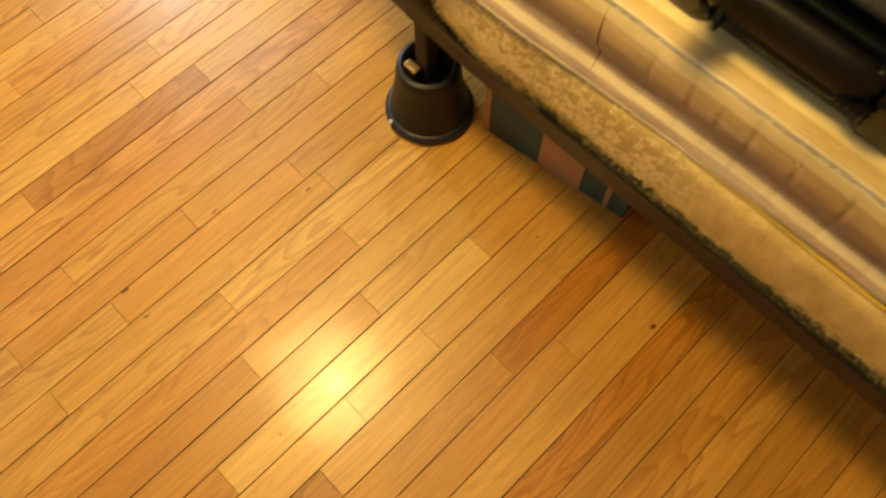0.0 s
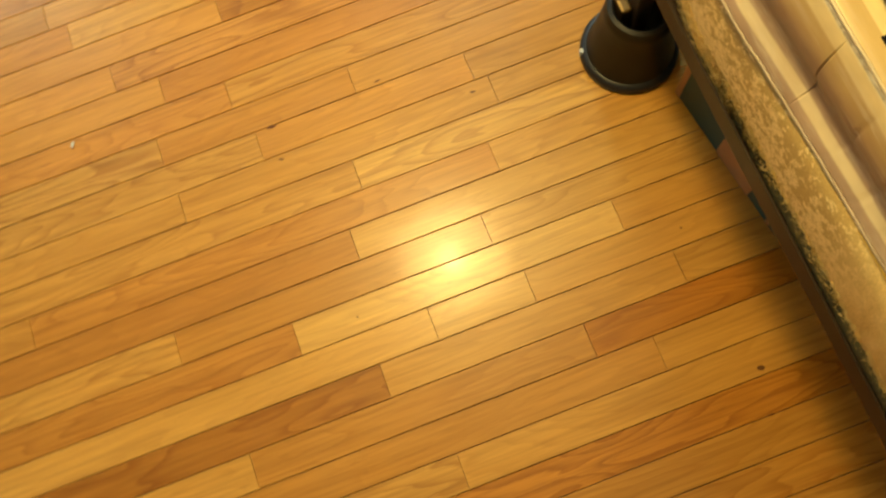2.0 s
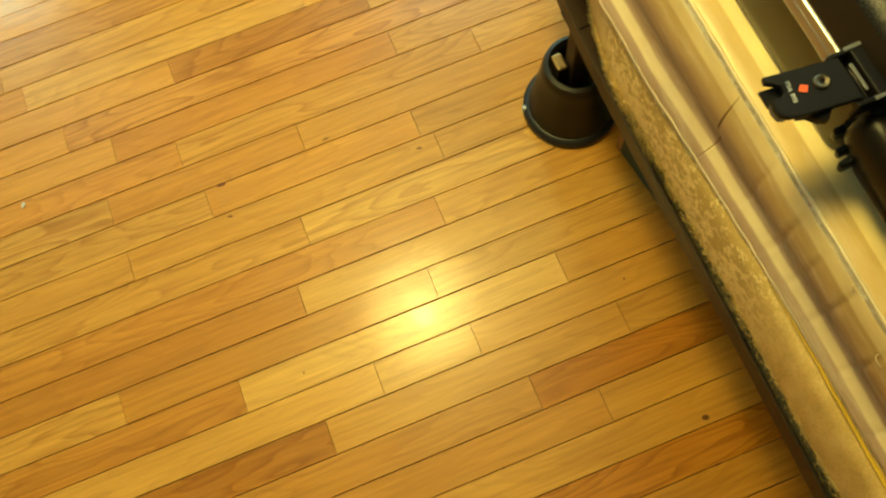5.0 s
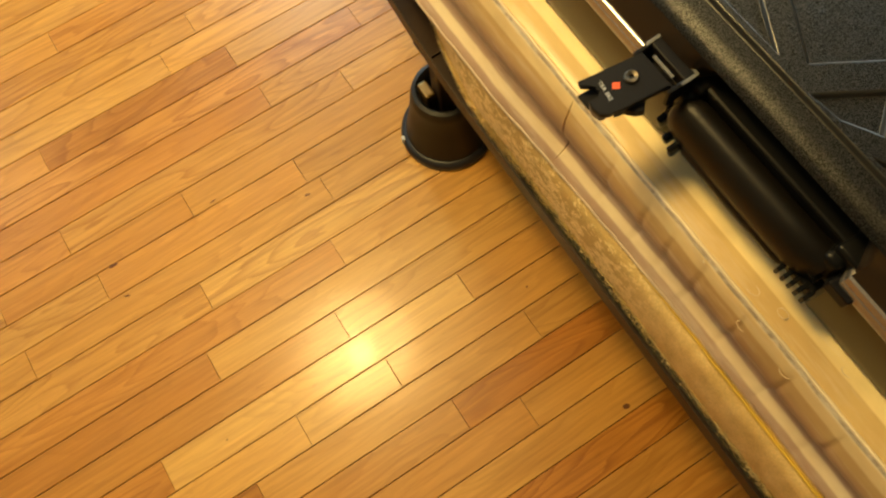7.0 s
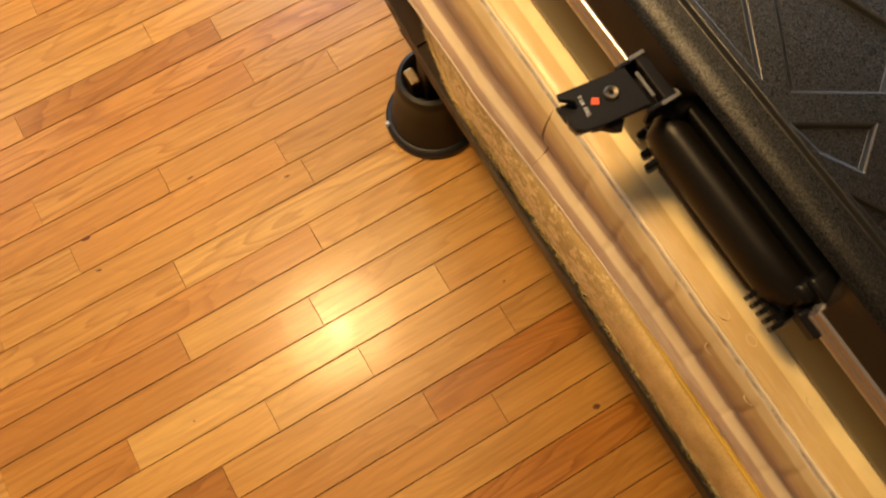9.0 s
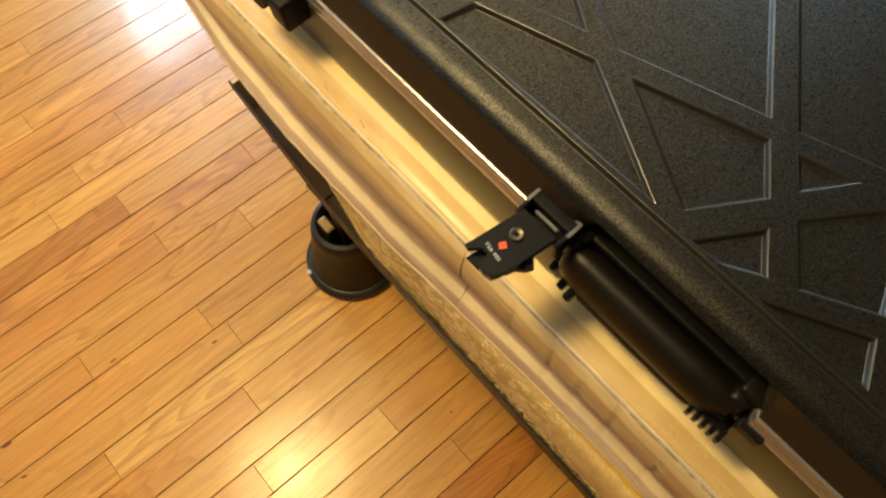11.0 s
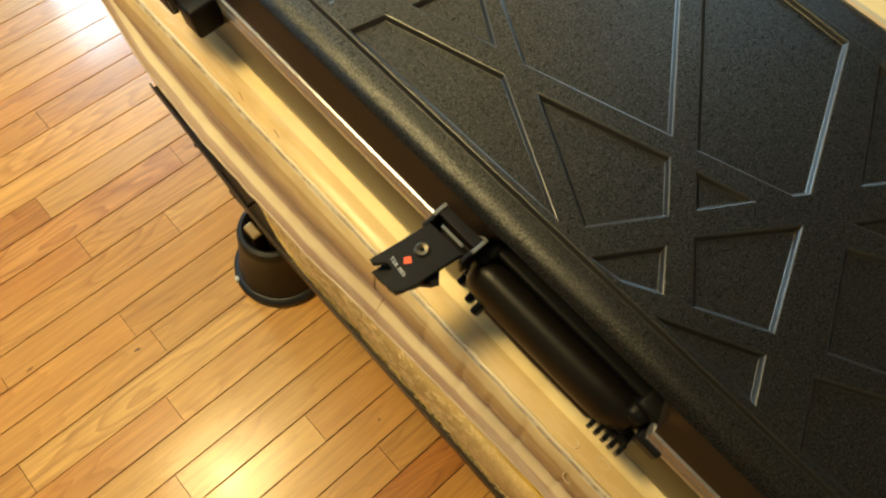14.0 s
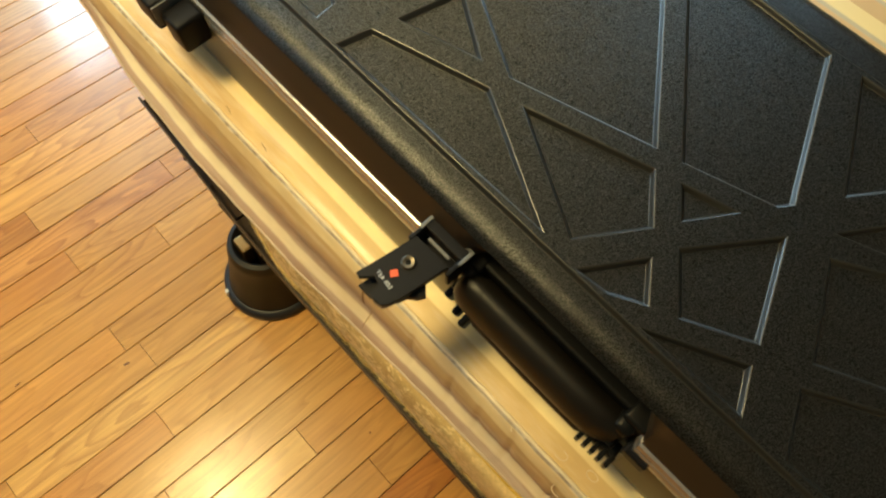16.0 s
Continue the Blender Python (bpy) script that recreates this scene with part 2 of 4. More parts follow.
def tube(points, radius, sides=10, bm=None, squash=1.0):
    """A round bar along points."""
    bm = bm or bmesh.new()
    pts = [Vector(p) for p in points]
    rows = []
    for i, p in enumerate(pts):
        ahead = (pts[min(i + 1, len(pts) - 1)] - pts[max(i - 1, 0)]).normalized()
        side = ahead.cross(Vector((0, 0, 1))).normalized()
        up = side.cross(ahead)
        r = radius[i] if isinstance(radius, (list, tuple)) else radius
        rows.append([bm.verts.new(p + side * (r * math.cos(a)) + up * (r * squash * math.sin(a)))
                     for a in (2 * math.pi * k / sides for k in range(sides))])
    grid_faces(bm, rows, close_cols=True)
    bm.faces.new(rows[0][::-1])
    bm.faces.new(rows[-1])
    bmesh.ops.recalc_face_normals(bm, faces=bm.faces)
    return bm


def slab(outline, z0, z1, bevel=0.0, bm=None):
    """A plan outline with a thickness."""
    bm = bm or bmesh.new()
    low = [bm.verts.new((x, y, z0)) for x, y in outline]
    f = bm.faces.new(low)
    out = bmesh.ops.extrude_face_region(bm, geom=[f])
    top = [v for v in out["geom"] if isinstance(v, bmesh.types.BMVert)]
    for v in top:
        v.co.z = z1
    bmesh.ops.recalc_face_normals(bm, faces=bm.faces)
    if bevel:
        edges = [e for e in bm.edges if abs(e.verts[0].co.z - e.verts[1].co.z) < 1e-6]
        bmesh.ops.bevel(bm, geom=edges, offset=bevel, segments=2, affect="EDGES")
    return bm


def smoothstep(a, b, x):
    t = min(1, max(0, (x - a) / (b - a)))
    return t * t * (3 - 2 * t)


def settle(p):
    """The bed leans a little to its open side; where a point of it, drawn level, comes to lie."""
    x, y, z = p
    return Vector((0.9903 * x + 0.0045 * y - 0.1267 * z - 0.0048, 0.0039 * x + 0.9944 * y - 0.0321 * z - 0.0003,
                   0.0868 * min(x, 0.82) - 0.0047 * y + 1.0531 * z + 0.0109))


def settle_parts(ob, left_out=()):
    for piece in ob.children_recursive:
        if piece.name.split(".")[0] not in left_out:
            for v in piece.data.vertices:
                v.co = settle(v.co)


# ---- the room ----
floor_bm = box(WALL_W, WALL_E, WALL_S, WALL_N, -0.06, -0.0045)
floor = tagged(new("floor", finish(floor_bm, "floor", GAP)), "honey-coloured varnished oak strip floor", "floor", kind="structure")


def wall(name, bm, label="plain tan painted wall"):
    return tagged(new(name, finish(bm, name, PAINT)), label, "wall", kind="structure")


wall("wall_south", box(WALL_W, WALL_E, WALL_S - 0.12, WALL_S, -0.06, TOP))
east = box(WALL_E, WALL_E + 0.12, WALL_S - 0.12, EAST_WINDOW[0], -0.06, TOP)
box(WALL_E, WALL_E + 0.12, EAST_WINDOW[1], WALL_N + 0.12, -0.06, TOP, bm=east)
box(WALL_E, WALL_E + 0.12, *EAST_WINDOW, -0.06, WIN_Z[0], bm=east)
box(WALL_E, WALL_E + 0.12, *EAST_WINDOW, WIN_Z[1], TOP, bm=east)
wall("wall_east", east, "plain tan painted wall with a window")
wall("wall_west", box(WALL_W - 0.12, WALL_W, WALL_S - 0.12, WALL_N + 0.12, -0.06, TOP))
north = bmesh.new()
edges_x = [WALL_W, *sorted(x for w in WINDOWS for x in w), WALL_E]
for i in range(0, len(edges_x), 2):
    box(edges_x[i], edges_x[i + 1], WALL_N, WALL_N + 0.12, -0.06, TOP, bm=north)
for x0, x1 in WINDOWS:
    box(x0, x1, WALL_N, WALL_N + 0.12, -0.06, WIN_Z[0], bm=north)
    box(x0, x1, WALL_N, WALL_N + 0.12, WIN_Z[1], TOP, bm=north)
wall("wall_north", north, "plain tan painted wall with two windows")
tagged(new("ceiling", finish(box(WALL_W - 0.12, WALL_E + 0.12, WALL_S - 0.12, WALL_N + 0.12, TOP, TOP + 0.1), "ceiling", CEILING)),
       "plain white painted ceiling", "ceiling", kind="structure")
for n, (x0, x1) in enumerate(WINDOWS):
    win = thing(f"window_{n + 1}", (x0, WALL_N, WIN_Z[0]), "white painted window bright with daylight", "window", kind="structure")
    fr = bmesh.new()
    for a, b, c, d in ((x0, x0 + 0.03, *WIN_Z), (x1 - 0.03, x1, *WIN_Z), (x0 + 0.03, x1 - 0.03, WIN_Z[0], WIN_Z[0] + 0.03),
                       (x0 + 0.03, x1 - 0.03, WIN_Z[1] - 0.03, WIN_Z[1])):
        box(a, b, WALL_N + 0.035, WALL_N + 0.085, c, d, bm=fr)
    part("window_frame", fr, WHITE_TRIM, win)
    part("pane", box(x0 + 0.03, x1 - 0.03, WALL_N + 0.058, WALL_N + 0.062, WIN_Z[0] + 0.03, WIN_Z[1] - 0.03), GLASS, win).visible_shadow = False

win = thing("window_3", (WALL_E, EAST_WINDOW[0], WIN_Z[0]), "white painted window bright with daylight", "window", kind="structure")
fr = bmesh.new()
for a, b, c, d in ((EAST_WINDOW[0], EAST_WINDOW[0] + 0.03, *WIN_Z), (EAST_WINDOW[1] - 0.03, EAST_WINDOW[1], *WIN_Z),
                   (EAST_WINDOW[0] + 0.03, EAST_WINDOW[1] - 0.03, WIN_Z[0], WIN_Z[0] + 0.03), (EAST_WINDOW[0] + 0.03, EAST_WINDOW[1] - 0.03, WIN_Z[1] - 0.03, WIN_Z[1])):
    box(WALL_E + 0.035, WALL_E + 0.085, a, b, c, d, bm=fr)
part("window_frame", fr, WHITE_TRIM, win)
part("pane", box(WALL_E + 0.058, WALL_E + 0.062, EAST_WINDOW[0] + 0.03, EAST_WINDOW[1] - 0.03, WIN_Z[0] + 0.03, WIN_Z[1] - 0.03), GLASS, win).visible_shadow = False

# ---- storage box under the bed ----
carton = thing("storage_box", (0.45, -0.13, 0), "flat teal and peach cardboard box under the bed", "box")
part("body", box(0.322, 0.62, -0.285, 0.02, 0.0, 0.17, 0.003), TEAL, carton)
part("side_panel", box(0.3205, 0.3222, -0.192, -0.104, 0.003, 0.167), PEACH, carton, "peach printed panel")
part("side_panel", box(0.3205, 0.3222, -0.250, -0.241, 0.003, 0.120), PEACH, carton, "peach printed panel")
part("end_strip", box(0.3205, 0.3222, 0.006, 0.018, 0.003, 0.167), PEACH, carton, "peach printed strip")
turn_box = Matrix.Translation((0.3125, 0.02, 0)) @ Matrix.Rotation(radians(7.5), 4, "Z") @ Matrix.Translation((-0.3205, -0.02, 0))
for piece in carton.children:
    piece.data.transform(turn_box)

# ---- bed riser ----
RISER = (0.2746, 0.120, 0.0)
riser = thing("bed_riser", RISER, "black plastic cone-shaped bed riser with a scuffed foot", "bed riser")
part("cone", lathe([(0.041, 0.03), (0.0395, 0.127), (0.0418, 0.1375), (0.0470, 0.1430), (0.0535, 0.1405), (0.0562, 0.132), (0.0577, 0.123), (0.0572, 0.120),
                    (0.0620, 0.086), (0.0692, 0.042), (0.0726, 0.027), (0.0736, 0.020), (0.05, 0.019), (0.0, 0.019)], RISER), PLASTIC, riser, smooth=40)
part("foot", lathe([(0.058, 0.0), (0.0812, 0.0), (0.0832, 0.003), (0.0832, 0.011), (0.0812, 0.0165), (0.0774, 0.0195), (0.0726, 0.0205), (0.060, 0.0205)], RISER),
     RIM, riser, "worn grey-black foot ring", smooth=40)
ang = math.atan2(0.140 - RISER[1], 0.2005 - RISER[0])
mark = bmesh.new()
bmesh.ops.create_cube(mark, size=1, matrix=Matrix.Translation((RISER[0] + 0.0819 * math.cos(ang), RISER[1] + 0.0819 * math.sin(ang), 0.0135)) @
                      Matrix.Rotation(ang, 4, "Z") @ Matrix.Diagonal((0.006, 0.009, 0.016, 1)))
bmesh.ops.bevel(mark, geom=mark.edges[:], offset=0.0012, segments=2, affect="EDGES")
part("scuff_mark", mark, MARK, riser, "white paint mark")

# ---- bed frame ----
RAIL_X, RAIL_Z0, RAIL_Z1 = 0.2665, 0.250, 0.292
frame_thing = thing("bedstead", settle((0.95, -0.35, 0.25)), "brown painted angle-iron bed frame on casters", "bed frame")


def angle_rail(x, y0, y1, turn):
    """An L-section rail along y; its upright leg on the outside, its far end cut to a point."""
    bm = bmesh.new()
    t = 0.003 * turn
    ys = [y0 + (y1 - y0) * k / 40 for k in range(41)]
    rows = []
    for y in ys:
        lift = 0.034 * smoothstep(y1 - 0.05, y1, y)
        sx = x + 0.018 * turn * smoothstep(-0.02, 0.36, y)
        rows.append([bm.verts.new(p) for p in ((sx, y, RAIL_Z1), (sx, y, RAIL_Z0 + lift * 0.8), (sx + 0.036 * turn, y, RAIL_Z0 + lift * 0.8),
                                               (sx + 0.036 * turn, y, RAIL_Z0 + 0.003 + lift * 0.8), (sx + t, y, RAIL_Z0 + 0.003 + lift * 0.8), (sx + t, y, RAIL_Z1))])
    grid_faces(bm, rows, close_cols=True)
    bm.faces.new(rows[0])
    bm.faces.new(rows[-1][::-1])
    bmesh.ops.recalc_face_normals(bm, faces=bm.faces)
    return bm


part("side_rail", angle_rail(RAIL_X, -1.3, 0.322, 1), IRON, frame_thing)
part("side_rail", angle_rail(1.62, -1.3, 0.335, -1), IRON, frame_thing)
for y in (0.108, -0.45, -1.1):
    part("cross_rail", box(0.27, 1.61, y - 0.018, y + 0.018, RAIL_Z0 + 0.004, RAIL_Z0 + 0.008), IRON, frame_thing)
leg = part("leg", box(0.258, 0.284, 0.105, 0.135, 0.075, 0.300, 0.004), IRON, frame_thing)
part("caster_plate", box(0.2380, 0.2560, 0.115, 0.146, 0.104, 0.150, 0.004), BRASS, frame_thing, "brass-coloured caster fork")
part("caster_wheel", lathe([(0.0, -0.012), (0.020, -0.012), (0.023, -0.008), (0.023, 0.008), (0.020, 0.012), (0.0, 0.012)], (0.2746, 0.120, 0.048), 24), SMOOTH_BLACK, frame_thing, smooth=40)
part("leg", box(1.555, 1.585, 0.094, 0.124, 0.0, 0.345, 0.004), IRON, frame_thing)
part("leg", box(1.555, 1.585, -1.12, -1.09, 0.0, 0.350, 0.004), IRON, frame_thing)
part("leg", box(0.240, 0.266, -1.12, -1.09, 0.0, 0.303, 0.004), IRON, frame_thing)
for y in (0.16, 0.22, -0.02):
    part("rivet", lathe([(0.0, 0.0), (0.004, 0.0), (0.0035, 0.002), (0.0, 0.003)], (0.28, y, RAIL_Z0 + 0.003), 12), IRON, frame_thing)

# ---- box spring ----
BED_Y0, BED_Y1, BED_X1 = -1.32, 0.62, 1.63


def suede():
    """Golden tan velour, its pile rubbed into a pale lace along the middle of the side."""
    m = material("worn_tan_velour", 0.9)
    bsdf(m).inputs["Specular IOR Level"].default_value = 0.15
    tc = node(m, "TexCoord").outputs["Object"]
    sep = node(m, "SeparateXYZ")
    link(m, tc, sep.inputs["Vector"])
    patch = noise_at(m, tc, 42.0, 5.0, 0.6, (1, 0.7, 0.35))
    lace = noise_at(m, tc, 125.0, 4.0, 0.62, (1, 0.75, 1.0))
    worm = math_node(m, "ABSOLUTE", math_node(m, "SUBTRACT", noise_at(m, tc, 95.0, 3.0, 0.6, (1, 0.8, 1.0)), 0.5))
    along = math_node(m, "ADD", sep.outputs["Y"], math_node(m, "MULTIPLY", math_node(m, "SUBTRACT", noise_at(m, tc, 7.0, 3.0, 0.5), 0.5), 0.20))
    zone = ramp(m, math_node(m, "ADD", along, 0.75), [(0.30, (0, 0, 0)), (0.42, (1, 1, 1)), (0.72, (1, 1, 1)), (0.82, (0.10, 0.10, 0.10))]).outputs["Color"]
    # the pile survives in flakes, most of them towards the top of the side
    keep = math_node(m, "ADD", math_node(m, "MULTIPLY", math_node(m, "SUBTRACT", patch, 0.5), 0.55), math_node(m, "MULTIPLY", math_node(m, "SUBTRACT", sep.outputs["Z"], 0.418), 1.8))
    flake = ramp(m, math_node(m, "ADD", lace, keep), [(0.515, (0, 0, 0)), (0.545, (1, 1, 1))]).outputs["Color"]
    gap = ramp(m, worm, [(0.016, (1, 1, 1)), (0.030, (0, 0, 0))]).outputs["Color"]
    flake = math_node(m, "MULTIPLY", math_node(m, "MAXIMUM", flake, math_node(m, "MULTIPLY", gap, 0.7)), zone)
    base = ramp(m, patch, [(0.34, (0.56, 0.375, 0.15)), (0.50, (0.67, 0.46, 0.20)), (0.64, (0.75, 0.54, 0.25))]).outputs["Color"]
    base = mix(m, math_node(m, "MULTIPLY", zone, 0.88), base, (0.89, 0.70, 0.37))
    base = mix(m, math_node(m, "MULTIPLY", flake, 0.78), base, (0.47, 0.305, 0.115))
    fine = noise_at(m, tc, 420.0, 3.0, 0.6)
    base = mix(m, 0.6, base, mix(m, 1.0, base, ramp(m, fine, [(0.3, (0.70, 0.68, 0.64)), (0.7, (1.14, 1.14, 1.12))]).outputs["Color"], "MULTIPLY"))
    link(m, base, bsdf(m).inputs["Base Color"])
    bump(m, math_node(m, "ADD", math_node(m, "ADD", patch, math_node(m, "MULTIPLY", fine, 0.2)), math_node(m, "MULTIPLY", flake, 0.30)), 0.35, 0.002)
    return m


VELOUR = suede()
TUFT = grainy("frayed_olive_pile", (0.055, 0.052, 0.022), 0.9, 300, 0.3, spread=0.5)
TUFT_TAN = grainy("frayed_tan_pile", (0.62, 0.46, 0.20), 0.9, 300, 0.3, spread=0.4)


def recess(y):
    return 0.024 * smoothstep(-0.06, 0.13, y) + 0.036 * smoothstep(0.06, 0.22, y)


def corner(y, k=0.66):
    return k * max(0, y - 0.175) ** 2


spring = thing("box_spring", settle((0.95, -0.35, 0.2935)), "box spring covered in worn frayed tan velour", "box spring")
sb = bmesh.new()
rows = []
y = BED_Y0
while y <= BED_Y1 - 0.02:
    j = 0.0022 * noise.noise((y * 9, 0.3, 0)) + corner(y) + recess(y)
    fray = 0.006 * noise.noise((y * 30, 4.1, 0))
    prof = [(0.30 + j, 0.2935), (0.279 + j, 0.2935), (0.274 + j, 0.297 + fray), (0.272 + j, 0.308), (0.2722 + j, 0.335), (0.274 + j, 0.365), (0.2775 + j, 0.392), (0.2825 + j, 0.409),
            (0.295 + j, 0.4155), (0.37 + j, 0.4155), (1.58, 0.4155), (1.625, 0.405), (1.627, 0.31), (1.61, 0.2935)]
    rows.append([sb.verts.new((px, y, pz)) for px, pz in prof])
    y += 0.01
grid_faces(sb, rows, close_cols=True)
sb.faces.new(rows[0])
sb.faces.new(rows[-1][::-1])
bmesh.ops.recalc_face_normals(sb, faces=sb.faces)
part("cover", sb, VELOUR, spring, smooth=50)


def tufts(count, z0, z1, length, seed, y0, y1):
    """Loose pile threads along the lower edge of the cover."""
    rng = random.Random(seed)
    verts, faces = [], []
    for _ in range(count):
        y = rng.uniform(y0, y1)
        clump = 0.5 + 0.5 * noise.noise((y * 40, seed, 0))
        if rng.random() > 0.25 + clump:
            continue
        z = rng.uniform(z0, z1)
        x = 0.2718 + corner(y) + recess(y) + 0.001 * rng.random()
        ln = length * rng.uniform(0.4, 1.2) * (0.5 + clump)
        a = rng.uniform(-1.1, 1.1)
        tip = (x - rng.uniform(0.0005, 0.004), y + ln * math.sin(a), z - ln * math.cos(a) * rng.uniform(0.3, 1))
        w = rng.uniform(0.0004, 0.0009)
        n = len(verts)
        verts += [(x, y - w, z), (x, y + w, z), (x - 0.0012, y, z + w), tip]
        faces += [(n, n + 1, n + 3), (n + 1, n + 2, n + 3), (n + 2, n, n + 3)]
    me = bpy.data.meshes.new("frayed_edge")
    me.from_pydata(verts, [], faces)
    return me


for count, z0, z1, ln, mat, seed, y0, y1 in ((6500, 0.292, 0.318, 0.010, TUFT, 3, -0.85, -0.11), (4200, 0.306, 0.332, 0.012, TUFT_TAN, 5, -0.85, 0.02), (2600, 0.292, 0.316, 0.014, TUFT_TAN, 8, -0.14, 0.20),
                                                (900, 0.292, 0.303, 0.008, TUFT, 9, -0.13, 0.12)):
    me = tufts(count, z0, z1, ln, seed, y0, y1)
    me.materials.append(mat)
    part("frayed_edge", me, mat, spring, "frayed pile along the lower edge of the cover", kind="stuff")

torn, rows = bmesh.new(), []
y = -1.25
while y < 0.10:
    j = 0.0022 * noise.noise((y * 9, 0.3, 0)) + corner(y) + recess(y)
    reach = 0.296 + 0.023 * smoothstep(-0.04, -0.28, y) + 0.007 * noise.noise((y * 38, 1.4, 0)) + 0.006 * noise.noise((y * 120, 6.1, 0)) + 0.003 * noise.noise((y * 420, 2.6, 0))
    rows.append([torn.verts.new(p) for p in ((0.2740 + j, y, 0.2925), (0.2712 + j, y, 0.2935), (0.2702 + j, y, min(reach, 0.298)), (0.2706 + j, y, max(0.2985, reach)), (0.2730 + j, y, max(0.2990, reach + 0.0015)))])
    y += 0.002
grid_faces(torn, rows)
bmesh.ops.recalc_face_normals(torn, faces=torn.faces)
part("torn_backing", torn, TUFT, spring, "dark olive backing showing where the pile has worn off", smooth=60)

# ---- mattress ----
# outer side from the lower piping up and over to the top
SIDE = [(0.2850, 0.4170), (0.2835, 0.4200), (0.2860, 0.4235), (0.2910, 0.4270), (0.2970, 0.4305), (0.3015, 0.4345), (0.3045, 0.4390), (0.3055, 0.4450),
        (0.3045, 0.4510), (0.3020, 0.4570), (0.3000, 0.4640), (0.2995, 0.4720), (0.3005, 0.4810), (0.3030, 0.4900), (0.3065, 0.4990), (0.3100, 0.5070),
        (0.3130, 0.5135), (0.3150, 0.5175), (0.3165, 0.5185), (0.3180, 0.5200), (0.3220, 0.5215), (0.3290, 0.5225), (0.3370, 0.5230), (0.3480, 0.5235),
        (0.3580, 0.5237), (0.3720, 0.5237), (0.41, 0.5237)]
ARC = [0.0]
for (a, b), (c, d) in zip(SIDE, SIDE[1:]):
    ARC.append(ARC[-1] + math.hypot(c - a, d - b))
SWAY_Y = (-0.45, -0.3, -0.2, -0.1, 0.0, 0.1, 0.15, 0.2, 0.25, 0.3, 0.36, 0.45, 0.62)
SWAY_X = (0.008, 0.005, 0.0, -0.006, -0.007, -0.008, -0.005, -0.002, 0.001, 0.008, 0.016, 0.026, 0.067)
WRINKLES = [(-0.1925, 0.0034, 0.0007), (-0.062, 0.0005, 0.008), (0.055, 0.0005, 0.010), (-0.262, 0.0016, 0.0030), (-0.315, 0.0021, 0.0032), (-0.352, 0.0015, 0.0030), (-0.392, 0.0020, 0.0034),
            (-0.445, 0.0018, 0.0032), (-0.505, 0.0021, 0.0034), (-0.565, 0.0019, 0.0034), (-0.63, 0.0019, 0.004), (0.13, 0.0005, 0.008), (0.20, 0.0005, 0.010), (0.27, 0.0005, 0.01)]


